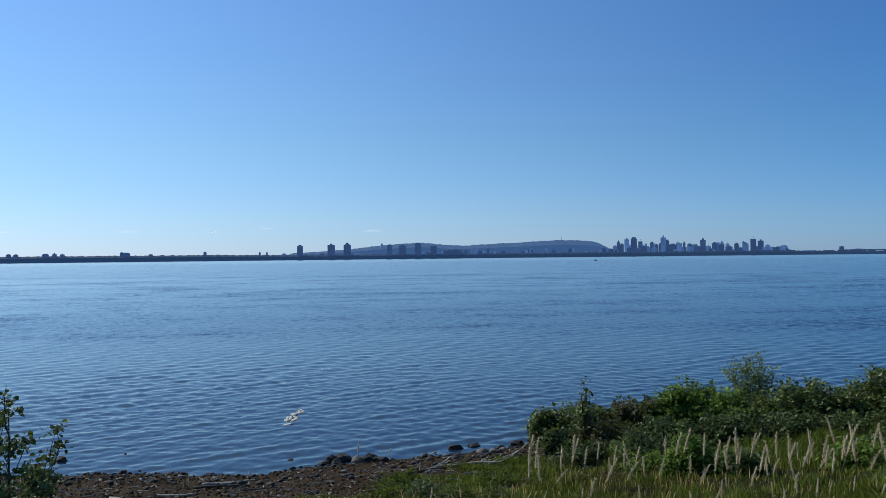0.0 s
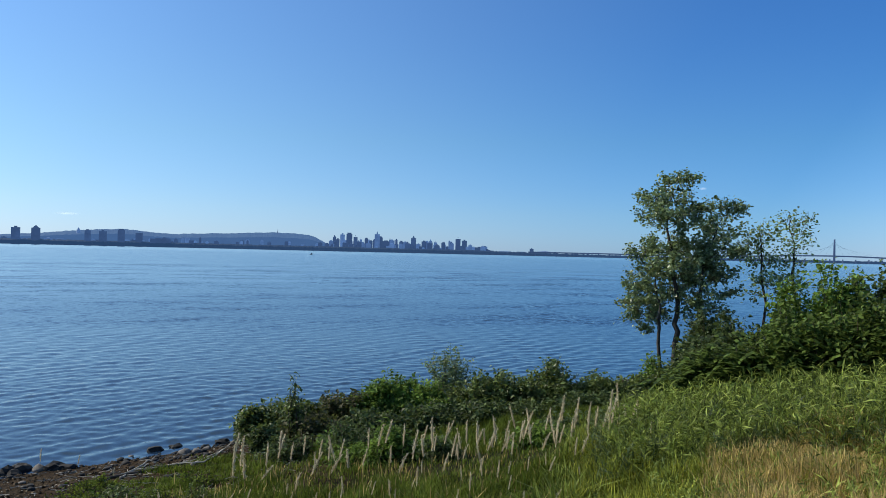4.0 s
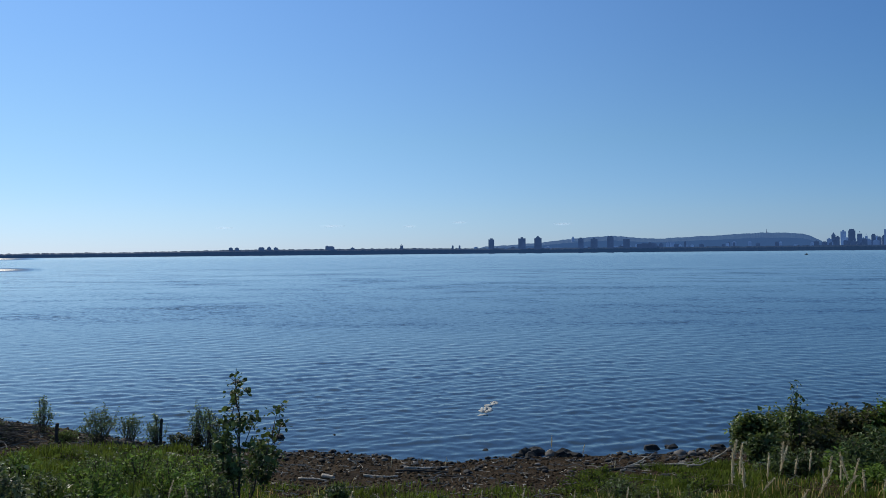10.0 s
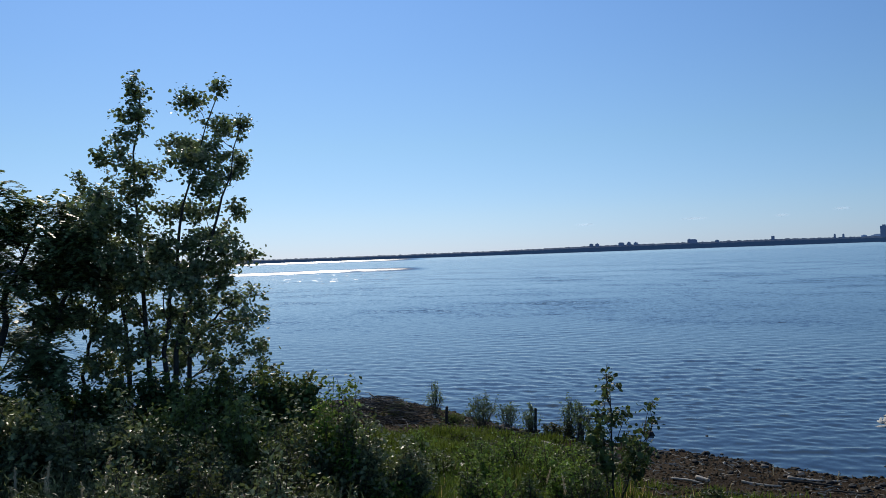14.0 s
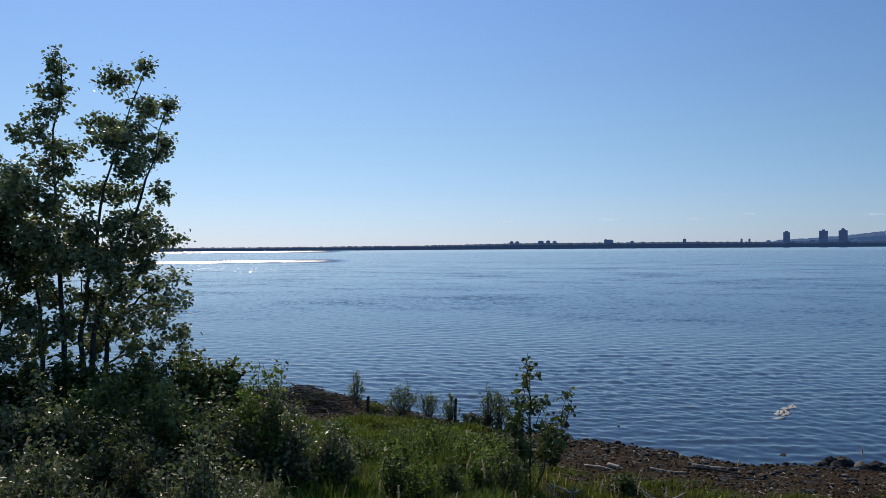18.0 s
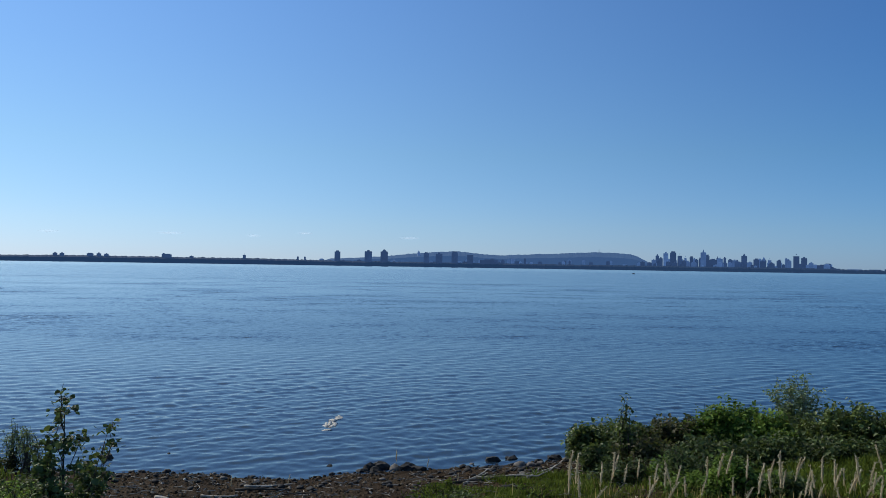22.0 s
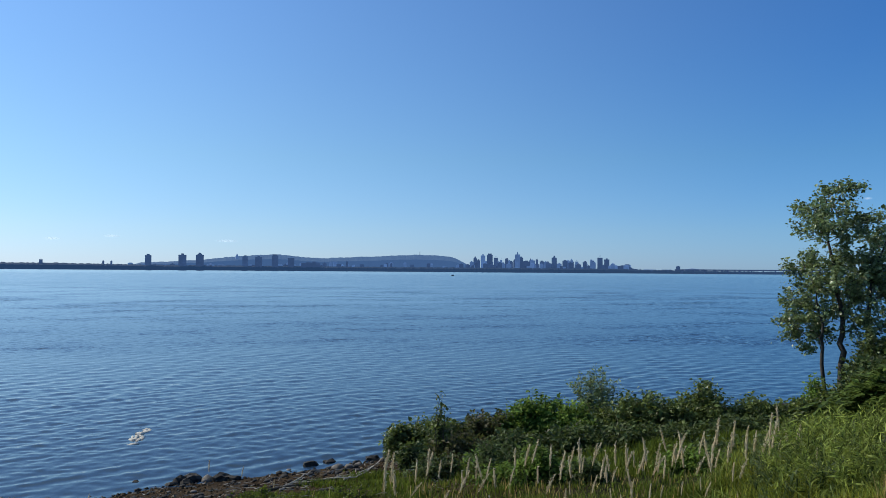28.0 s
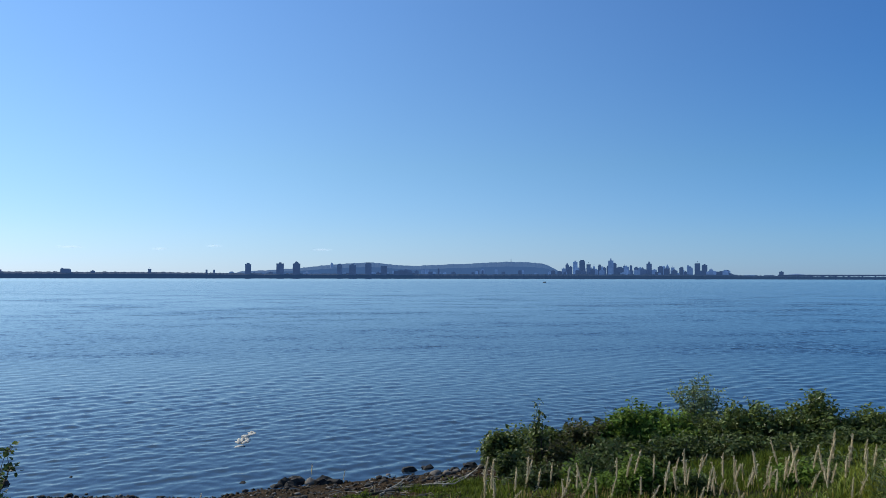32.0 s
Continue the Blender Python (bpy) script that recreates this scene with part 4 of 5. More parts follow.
for k, (b, e, w) in enumerate([(17.6, -11.0, 1.24), (19.0, -10.8, 1.48), (20.5, -10.7, 1.48), (22.1, -10.8, 1.24), (23.7, -9.8, 1.48), (26.3, -8.8, 1.15), (28.0, -8.8, 1.65), (29.8, -9.2, 1.73), (33.5, -8.5, 1.89), (27.4, -10.2, 1.65), (36.0, -8.3, 1.89), (39.4, -7.5, 1.40), (38.0, -8.5, 1.89), (42.4, -8.3, 1.32), (43.8, -8.9, 1.07), (45.3, -8.3, 1.40), (47.1, -7.4, 1.40)]):
    light = k in (5, 6, 7, 9)
    brown = k == 4
    bush(b, 16.6 + 0.08 * (b - 17), e, w * (0.8 if k == 0 else 1.65), SHRUB_LIGHT if light else SHRUB_RED if brown else SHRUB, 0.078, 5200, rs,
         "bright green leafy shrub" if light else "thin brownish half-bare shrub" if brown else "dark green rounded bank shrub")
# the deep shade at the hedge's foot is put into these darker leaves
for k, (b, e, w) in enumerate([(18.6, -12.3, 1.89), (22.1, -11.6, 2.31), (26.2, -11.2, 2.31), (30.3, -10.8, 2.31), (34.4, -10.5, 2.31), (38.1, -10.5, 2.31), (41.3, -9.7, 1.89)]):
    bush(b, 15.4 + 0.06 * (b - 17), e, w * (0.55 if b < 19 else 1.35), SHRUB_RED if k == 1 else YOUNG_AND_SHADE, 0.08, 3200, rs, "low shrub behind the reeds, darkened for the shade there")
bush(31.6, 18.5, -6.9, 2.0, WILLOW, 0.06, 5200, rs, "airy grey-green shrub above the others", narrow=0.45, airy=0.2, sprigs=18)
# added dark shrubs that stand in for a hollow in shade
for b in (39.6, 41.6, 43.6):
    bush(b, 13.9, -11.3, 1.8, YOUNG_AND_SHADE, 0.07, 2200, rs, "dark shrub added as the shaded hollow behind the reeds")
bush(49.4, 19.6, -3.6, 1.7, YOUNG_AND_SHADE, 0.08, 5600, rs, "dark thicket against the poplar stems")
bush(50.7, 19.2, -3.9, 1.7, YOUNG_AND_SHADE, 0.08, 4200, rs, "dark thicket against the poplar stems")
bush(48.5, 19.0, -5.2, 1.3, YOUNG_AND_SHADE, 0.08, 3000, rs, "dark thicket against the poplar stems")
bush(46.0, 19.4, -6.8, 1.4, SHRUB_LIGHT, 0.075, 3000, rs, "light leafy shrub at the foot of the poplar")
bush(20.6, 15.6, -9.1, 0.5, SHRUB, 0.07, 700, rs, "single upright leafy shrub shoot")
for b, e, w in [(48.2, -7.5, 1.65), (50.0, -6.5, 1.81), (51.8, -5.0, 2.06), (54.3, -3.7, 2.06), (56.6, -2.8, 2.06), (59.2, -2.2, 2.06), (61.4, -1.7, 2.06), (63.5, -1.6, 2.06), (52.9, -6.3, 2.22), (56.0, -4.9, 2.22), (59.0, -4.2, 2.22), (61.5, -3.8, 2.22)]:
    feathery = e < -4.0
    bush(b, 14.0, e, w * 1.3, SUMAC, 0.15 if feathery else 0.09, 4600, rs, "sumac with arching feathered leaves" if feathery else "broad-leaved green shrub on the bank", "sumac" if feathery else "bush", feathered=feathery)
# below bearing 58 the sun on the leaves is put in as lighter green
for b, e, w in [(54.4, -1.5, 1.1), (56.6, -0.3, 1.32), (57.9, 0.3, 1.32), (58.9, -0.4, 0.82), (60.3, -0.1, 1.07), (62.0, -0.3, 1.65)]:
    bush(b, 17, e, w * 1.4, SHRUB_LIGHT if b < 58 else SHRUB, 0.09, 4200, rs, "round shrub on the bank, leaves coloured as sunlit" if b < 58 else "round dark shrub on the bank")

# shrubs 0, 1 and 4 carry the thicket's shade as darker leaves
for k, (b, e, w) in enumerate([(48.9, -5.4, 1.48), (50.8, -4.4, 1.48), (52.7, -3.9, 1.73), (54.3, -3.2, 1.73), (49.9, -7.5, 1.65), (51.9, -7.0, 1.73), (54.0, -6.1, 1.73)]):
    bush(b, 15.2, e, w * 1.3, YOUNG_AND_SHADE if k in (0, 1, 4) else SUMAC if k % 2 else SHRUB, 0.085, 3600, rs, "tall dark shrub among the sumac")
for b, e, w in [(-66.2, -1.7, 0.82), (-68.3, -5.2, 1.65), (-63.6, -5.0, 1.07), (-69.6, -4.1, 1.24)]:
    bush(b, 11.5, e, w * 1.2, SHRUB_LIGHT, 0.055, 2600, rs, "upright leafy shrub above the hedge")
# sunlight on this shrub comes from its light leaf colour
bush(-76.0, 9.6, -0.6, 2.6, SHRUB_LIGHT, 0.06, 4200, rs, "leafy shrub under the near poplar, leaves coloured as sunlit")

# sapling by the beach
tree("poplar_sapling", "young poplar sapling with round leaves", on_ground(-17.8, 11), [[(-17.8, -17.1, 0.018), (-17.8, -13.5, 0.012), (-17.9, -10.5, 0.008), (-17.9, -7.9, 0.003)], [(-17.5, -17.2, 0.012), (-16.1, -14.4, 0.009), (-15.1, -12.6, 0.005), (-15, -10.8, 0.003)], [(-18, -17.1, 0.012), (-18.6, -14.2, 0.009), (-19.1, -12.3, 0.005), (-19.5, -11.0, 0.003)]],
     [(-18, -8.4, 0.33, 0.25), (-17.8, -9.2, 0.54, 0.49), (-18, -10.2, 0.37, 0.41), (-18.9, -11.4, 1.07, 0.49), (-17.6, -11.5, 1.07, 0.58), (-16.8, -11.2, 0.41, 0.29), (-15, -10.8, 0.33, 0.29), (-14.9, -11.8, 0.41, 0.33), (-18.4, -12.9, 1.65, 0.99), (-17.1, -13.6, 1.40, 0.99), (-18.9, -14.1, 1.24, 0.99), (-15.7, -13.3, 0.74, 0.58), (-17.8, -15.2, 1.81, 1.15), (-16.3, -14.9, 1.48, 0.99), (-15.6, -12.6, 0.49, 0.41)], 11, YOUNG_AND_SHADE, 0.062, 120, np.random.default_rng(19), 0.9, deep=0.35, twigs=9, loose=0.7)


# ---- grass ----
def blades(name, label, n, bearings, distances, tall, mat, rng, wide=0.008, lean=0.35, keep=None, near=1.0, bare=1.5):
    """Tapering bent grass blades on the bank."""
    b = np.radians(rng.uniform(*bearings, n))
    r = (rng.uniform(0, 1, n) ** near * (distances[1] ** 1.5 - distances[0] ** 1.5) + distances[0] ** 1.5) ** (1 / 1.5)
    x, y = r * np.sin(b), r * np.cos(b)
    s = shore(x) - y
    clump = np.sin(x * 3.1 + 2 * np.sin(y * 2.3)) * np.sin(y * 2.7 + 1.5 * np.sin(x * 1.9))
    ok = s + 0.7 * clump + rng.normal(0, 0.3, n) > (keep if keep is not None else 3.4) + bare * np.exp(-((np.degrees(b) + 3) / 9) ** 2)
    edge = np.minimum(np.minimum(np.degrees(b) - bearings[0], bearings[1] - np.degrees(b)) / 4, np.minimum(r - distances[0], distances[1] - r) / 0.8)
    ok &= rng.uniform(0, 1, n) < edge + 0.12 + 0.25 * clump if bearings[1] - bearings[0] < 350 else True
    x, y, clump = x[ok], y[ok], clump[ok]
    n = len(x)
    z = ground_z(x, y) - 0.02
    h = tall * (0.72 + 0.4 * clump) * rng.uniform(0.45, 1.15, n)
    a = rng.uniform(0, 2 * np.pi, n)
    d = np.stack([np.cos(a), np.sin(a), np.zeros(n)], 1)
    side = np.stack([-np.sin(a), np.cos(a), np.zeros(n)], 1) * wide
    bend = (h * np.abs(rng.normal(0, lean, n)))[:, None]
    p0 = np.stack([x, y, z], 1)
    up = np.array([0, 0, 1.0]) * h[:, None]
    m = p0 + up * 0.6 + d * bend * 0.4
    v = np.stack([p0 - side, p0 + side, m + side * 0.7, m - side * 0.7, p0 + up * 0.97 + d * bend], 1).reshape(-1, 3)
    base = (np.arange(n) * 5)[:, None]
    f = np.concatenate([base + [0, 1, 2], base + [0, 2, 3], base + [3, 2, 4]], 0)
    ob = new(name, mesh(name, v, f, mat))
    return tagged(ob, label, "grass", kind="stuff")


rg = np.random.default_rng(31)
blades("bank_grass", "green grass on the middle of the bank", 85000, (-48, 46), (6.0, 14.5), 0.15, DEEP, rg, 0.008, 0.6, keep=3.4)
blades("bank_grass", "grass running down to the old posts", 34000, (-37, -19.5), (9.5, 17.2), 0.22, DEEP, rg, 0.01, 0.6, keep=0.9)
blades("bank_grass", "ragged grass creeping on to the beach", 26000, (4, 20), (11.0, 15.5), 0.14, DEEP, rg, 0.01, 0.6, keep=1.9)
blades("bank_grass", "thin patchy grass at the head of the beach", 12000, (-18, 9), (9.6, 12.9), 0.15, DEEP, rg, 0.008, 0.6, keep=3.0, bare=0.35)
blades("bank_grass", "low grass behind the reeds", 24000, (22, 47), (13.2, 16.8), 0.26, DEEP, rg, 0.012, 0.6, keep=1.4)
blades("tall_grass", "stalky grass among the weeds", 14000, (-60, -38), (5.4, 9.2), 0.42, MEADOW, rg, 0.006, 0.5)
blades("tall_grass", "tall arching grass on the sunny slope", 62000, (40, 72), (4.4, 14.0), 0.34, GRASS, rg, 0.009, 0.6, keep=3.8)
blades("tall_grass", "taller tufts of grass near the reeds", 36000, (15, 46), (6.0, 11.5), 0.24, DEEP, rg, 0.007, 0.7, keep=4.2)
blades("dry_grass", "dry yellow grass among the green", 19000, (49.5, 62), (6.0, 10.8), 0.44, DRY, rg, 0.006, 0.5)
blades("arching_grass", "broad arching grass leaves catching the sun", 20000, (38, 74), (8.5, 14.5), 0.34, CANE, rg, 0.01, 1.0, keep=3.8)
blades("dry_grass", "scattered dry stems in the grass", 9000, (-45, 66), (5.0, 13.5), 0.28, DRY, rg, 0.006)
blades("short_grass", "short trodden grass around the stand", 18000, (-180, 180), (0.3, 11.0), 0.11, GRASS, rg, 0.011, 0.8, keep=4.2)
blades("short_grass", "rough meadow grass on the higher ground", 9000, (66, 266), (2.0, 26.0), 0.26, GRASS, rg, 0.02, 0.7, keep=4.2)
for near_side, far_side, reach, n in [(-92, -72, 8.3, 44000), (-72, -66, 7.7, 12000), (-66, -61, 7.0, 8000), (-61, -55, 6.3, 5000)]:
    blades("lush_grass", "bright lush grass before the hedge", n, (near_side, far_side), (4.0, reach), 0.44, LUSH, rg, 0.008, 0.4)
blades("bank_grass", "deep green grass behind the hedge and sapling", 40000, (-48, -17), (6.6, 13.8), 0.32, MEADOW, rg, 0.009, 0.45, keep=3.2)


def leafy_stalks(label, n, bearings, distances, tall, mat, rng, leaf=0.17, keep=3.8):
    """Upright stalks with long narrow leaves drooping all along them."""
    b, r = np.radians(rng.uniform(*bearings, n)), rng.uniform(*distances, n)
    x, y = r * np.sin(b), r * np.cos(b)
    ok = shore(x) - y > keep
    x, y = x[ok], y[ok]
    n, m = len(x), 18
    h = tall * rng.uniform(0.6, 1.15, n)
    foot = np.stack([x, y, ground_z(x, y) - 0.02], 1)
    tip = foot + np.stack([rng.normal(0.08, 0.1, n), rng.normal(0, 0.08, n), h], 1)
    stems, sf = tubes([bent(a, c, 0.005, 0.002, rng, 0.03, 4) for a, c in zip(foot, tip)], 4)
    u = np.tile(np.linspace(0.3, 1.0, m), n)[:, None]
    at_stem = np.repeat(foot, m, 0) * (1 - u) + np.repeat(tip, m, 0) * u
    v, f = leaf_blades(at_stem, leaf, rng, 0.11, -0.45, 0.3, True)
    ob = new("leafy_stalks", mesh("leafy_stalks", np.concatenate([stems, v]), np.concatenate([sf, f + len(stems)]), mat))
    return tagged(ob, label, "weeds", kind="stuff")


leafy_stalks("tall weeds with drooping narrow leaves", 1500, (43, 72), (9.8, 13.6), 0.58, CANE, rg, 0.13)
# dark low stalks, added to read as shaded gaps among the tall ones
leafy_stalks("dark undergrowth added as shade between the tall weeds", 1300, (42, 72), (9.6, 13.8), 0.4, YOUNG_AND_SHADE, rg, 0.12)
leafy_stalks("tall weeds with drooping narrow leaves on the slope", 450, (46, 66), (7.4, 10.5), 0.34, CANE, rg, 0.11)
leafy_stalks("grey-green stalky weeds along the hedge", 520, (-84, -54), (7.6, 8.9), 0.46, HEDGE, rg, 0.06)
leafy_stalks("grey-green stalky weeds before the hedge", 950, (-58, -37), (6.2, 8.8), 0.52, HEDGE, rg, 0.085)

# ---- reeds ----
def reed(tall, lean, rng, head):
    """A dry grass stalk with a long feathery seed head."""
    t = thing("reed_stalk", "dry tan grass stalk with a feathery seed head", "grass", "dry reed stalks")
    top = np.array([lean * tall, 0, tall])
    v, f = tubes([bent((0, 0, 0), top * 0.85, 0.0032, 0.002, rng, 0.015)], 5)
    under(new("stem", mesh("stem", v, f, STEM, True)), t)
    n = 110
    u = rng.uniform(0, 1, n)
    axis = top * (1 - head / tall) + (top * head / tall)[None] * u[:, None] + np.outer(u ** 2, [lean * 0.12, 0, -0.01])
    fat = 0.018 * np.sin(np.pi * np.clip(u * 0.9 + 0.08, 0, 1)) + 0.004
    pts = axis + rng.normal(0, 1, (n, 3)) * fat[:, None] * [0.6, 0.6, 0.4]
    v, f = leaf_blades(pts, 0.032, rng, 0.28, -1.1, 0.3)
    spine = [[*(top * (1 - head / tall) + top * head / tall * s + np.array([lean * 0.12 * s * s, 0, -0.01 * s * s])), 0.014 * math.sin(math.pi * min(1, s * 0.85 + 0.12)) + 0.001] for s in np.linspace(0, 1, 7)]
    core, cf = tubes([spine], 5)
    under(new("seed_head", mesh("seed_head", np.concatenate([core, v]), np.concatenate([cf, f + len(core)]), SEED, True)), t, "feathery straw-coloured seed head")
    return t


rr = np.random.default_rng(41)
kinds = [reed(h, l, rr, hd) for h, l, hd in ((0.85, 0.04, 0.4), (0.75, 0.2, 0.38), (0.95, 0.12, 0.44), (0.65, -0.1, 0.34), (0.62, 0.3, 0.34))]
places = []
for n, b0, b1, r0, r1, s in ((60, 16, 45, 11.0, 13.0, 0.92), (26, 30, 45, 10.8, 12.6, 0.85), (20, 16, 46, 10, 11.4, 0.5), (40, -8, 40, 8.6, 10.8, 0.5), (26, -48, -5, 8.0, 11.0, 0.55), (34, -60, -38, 7.0, 8.4, 0.75)):
    places += [(b0 + (b1 - b0) * (k + rr.uniform(-0.3, 1.3)) / n, rr.uniform(r0, r1), s * rr.uniform(0.8, 1.1)) for k in range(n)]
places += [(4.4, 15.5, 0.6), (6.4, 14.6, 0.4), (8.7, 13.9, 0.45), (-3.4, 13.9, 0.4), (-7.2, 13.4, 0.45)]
for k, (b, r, s) in enumerate(places):
    p = on_ground(b, r, -0.02)
    m = Matrix.Translation(p) @ Matrix.Rotation(rr.normal(0.04, 0.11), 4, "Y") @ Matrix.Rotation(rr.normal(0, 0.9), 4, "Z") @ Matrix.Scale(s * rr.uniform(0.8, 1.15), 4)
    src = kinds[k % 5]
    if k < 5:
        src.matrix_basis = m
    else:
        c = copy_thing(src, Matrix.Identity(4))
        c.matrix_basis = m


# ---- beach ----
def stone(name, label, place, size, mat, rng, flat=0.48, group="", jagged=False):
    bm = bmesh.new()
    bmesh.ops.create_icosphere(bm, subdivisions=2, radius=1)
    off = Vector(rng.uniform(-50, 50, 3))
    for v in bm.verts:
        v.co *= 1 + 0.45 * noise.noise(v.co * 1.3 + off) + 0.32 * noise.noise(v.co * 2.6 + off) + (0.3 * noise.noise(v.co * 4 + off) if jagged else 0)
        v.co = Vector((v.co.x * size, v.co.y * size * rng.uniform(0.98, 1.02) * 0.8, v.co.z * size * flat))
    for face in bm.faces:
        face.smooth = not jagged
    me = bpy.data.meshes.new(name)
    bm.to_mesh(me)
    bm.free()
    me.materials.append(mat)
    ob = new(name, me)
    ob.location = place
    ob.rotation_euler = (0, 0, rng.uniform(0, 6))
    return tagged(ob, label, "rock", group)


rb = np.random.default_rng(51)
for b, r, s, dark in [(1.9, 15.55, 0.13, 1), (2.5, 15.72, 0.18, 1), (3.3, 15.78, 0.21, 1), (2.9, 15.58, 0.14, 1), (4.3, 15.68, 0.16, 0), (5.25, 15.63, 0.18, 1), (6.1, 15.6, 0.13, 1), (4.8, 15.8, 0.12, 1), (11.3, 16.5, 0.18, 1), (12.6, 16.7, 0.15, 1), (14.6, 16.5, 0.1, 1), (15.7, 16.9, 0.16, 1), (13.2, 16.0, 0.16, 0), (14.0, 16.0, 0.12, 0), (9.8, 16.2, 0.08, 0), (-0.4, 16.0, 0.08, 1), (-13.0, 16.2, 0.08, 1), (-11.3, 17.6, 0.06, 1), (-10.4, 16.1, 0.07, 1), (-7.8, 15.5, 0.07, 1), (-5.9, 15.3, 0.06, 1), (-8.3, 15.7, 0.06, 0), (-15.1, 17.6, 0.15, 1), (-25.4, 17.6, 0.20, 1), (16.6, 17.2, 0.07, 0), (15.6, 17.1, 0.07, 0)]:
    p = on_ground(b, r)
    s *= 1.0 if dark else 0.85
    p.z = max(p.z, -0.03) + s * 0.1
    stone("rock", "dark wet rock at the waterline" if dark else "pale dry rock on the beach", p, s, ROCK_WET if dark else ROCK_PALE, rb, 0.62, "shore rocks", bool(dark))
for k in range(210):
    x = rb.uniform(-9, 6)
    y = float(shore(x)) - abs(rb.normal(0.3, 0.9)) + 0.12
    s = rb.uniform(0.03, 0.085)
    stone("rock", "small worn stone on the beach", (x, y, max(float(ground_z(x, y)), -0.02) + s * 0.25), s, ROCK_WET if rb.random() < 0.92 else ROCK_PALE, rb, group="beach stones")

n = 20000
x = rb.uniform(-13, 7.5, n)
y = shore(x) - rb.uniform(-0.5, 4.4, n)
s = 0.008 + 0.04 * rb.uniform(0, 1, n) ** 3
oct_v = np.array([(1, 0, 0), (0, 1, 0), (-1, 0, 0), (0, -1, 0), (0, 0, 0.6), (0, 0, -0.6)])
turn = rb.uniform(0, 6.28, n)
cv = oct_v[None] * s[:, None, None] * rb.uniform(0.7, 1.3, (n, 6, 1))
v = np.stack([cv[..., 0] * np.cos(turn)[:, None] - cv[..., 1] * np.sin(turn)[:, None], cv[..., 0] * np.sin(turn)[:, None] + cv[..., 1] * np.cos(turn)[:, None], cv[..., 2]], -1)
v += np.stack([x, y, ground_z(x, y) + s * 0.2], 1)[:, None]
tri = np.array([(0, 1, 4), (1, 2, 4), (2, 3, 4), (3, 0, 4), (1, 0, 5), (2, 1, 5), (3, 2, 5), (0, 3, 5)])
f = ((np.arange(n) * 6)[:, None, None] + tri).reshape(-1, 3)
PEBBLE, nt, p = material("pebble")
g = nt.nodes.new("ShaderNodeNewGeometry")
nt.links.new(ramp(nt, g.outputs["Random Per Island"], (0.0, (0.008, 0.005, 0.002)), (0.45, (0.055, 0.034, 0.018)), (0.84, (0.11, 0.076, 0.046)), (0.96, (0.25, 0.2, 0.14)), (1.0, (0.55, 0.5, 0.43))), p.inputs["Base Color"])
p.inputs["Roughness"].default_value = 0.9
p.inputs["Specular IOR Level"].default_value = 0.12
tagged(new("gravel", mesh("gravel", v.reshape(-1, 3), f, PEBBLE)), "brown and grey beach gravel", "gravel", kind="stuff")


n = 1300
x = rb.uniform(-13, 7.5, n)
y = shore(x) - rb.uniform(0.1, 4.2, n)
v, f = tubes([bent((x[k], y[k], float(ground_z(x[k], y[k])) + 0.012), (x[k] + rb.normal(0, 0.12), y[k] + rb.normal(0, 0.06), float(ground_z(x[k], y[k])) + rb.uniform(0.01, 0.05)), 0.007, 0.004, rb, 0.06, 3) for k in range(n)], 4)
tagged(new("drift_twigs", mesh("drift_twigs", v, f, DRIFT)), "small bleached twigs washed up on the gravel", "twigs", kind="stuff")


def log(b0, r0, b1, r1, thick, mat, label, rng, lift=0.03, name="driftwood", bend=0.03):
    a, c = on_ground(b0, r0, lift), on_ground(b1, r1, lift)
    thick *= 0.7
    path = bent(a, c, thick, thick * 0.6, rng, bend, 9)
    path[:, 2] = np.maximum(path[:, 2], ground_z(path[:, 0], path[:, 1]) + thick * 0.5)
    v, f = tubes([path], 8)
    ob = new(name, mesh(name, v, f, mat, True))
    bm = bmesh.new()
    bm.from_mesh(ob.data)
    bmesh.ops.holes_fill(bm, edges=[e for e in bm.edges if e.is_boundary])
    bm.to_mesh(ob.data)
    bm.free()
    return tagged(ob, label, "driftwood", "driftwood")


for b0, r0, b1, r1, th, dark in [(-6.3, 14.18, -3.2, 14.32, 0.030, 0), (-6.9, 13.86, -3.1, 13.80, 0.034, 1), (-9.2, 13.42, -6.7, 13.36, 0.035, 0), (9.2, 14.06, 10.9, 15.00, 0.030, 0), (12.1, 14.62, 14.1, 14.96, 0.025, 0), (13.7, 14.46, 16.2, 16.18, 0.030, 0), (7.7, 14.10, 13.3, 14.64, 0.040, 1), (-12.1, 13.50, -11.3, 13.32, 0.060, 0), (-22.8, 16.18, -21.9, 15.80, 0.060, 0), (-13.8, 13.38, -11.8, 13.12, 0.030, 0), (0.8, 12.84, 1.6, 12.80, 0.040, 1), (-3.7, 13.42, -1.3, 13.46, 0.020, 1), (-11.0, 12.44, -8.8, 12.56, 0.035, 1), (10.1, 14.56, 11.9, 14.50, 0.020, 0)]:
    log(b0, r0, b1, r1, th, DARKWOOD if dark else DRIFT, "dark wet driftwood log" if dark else "bleached driftwood pole on the gravel", rb)


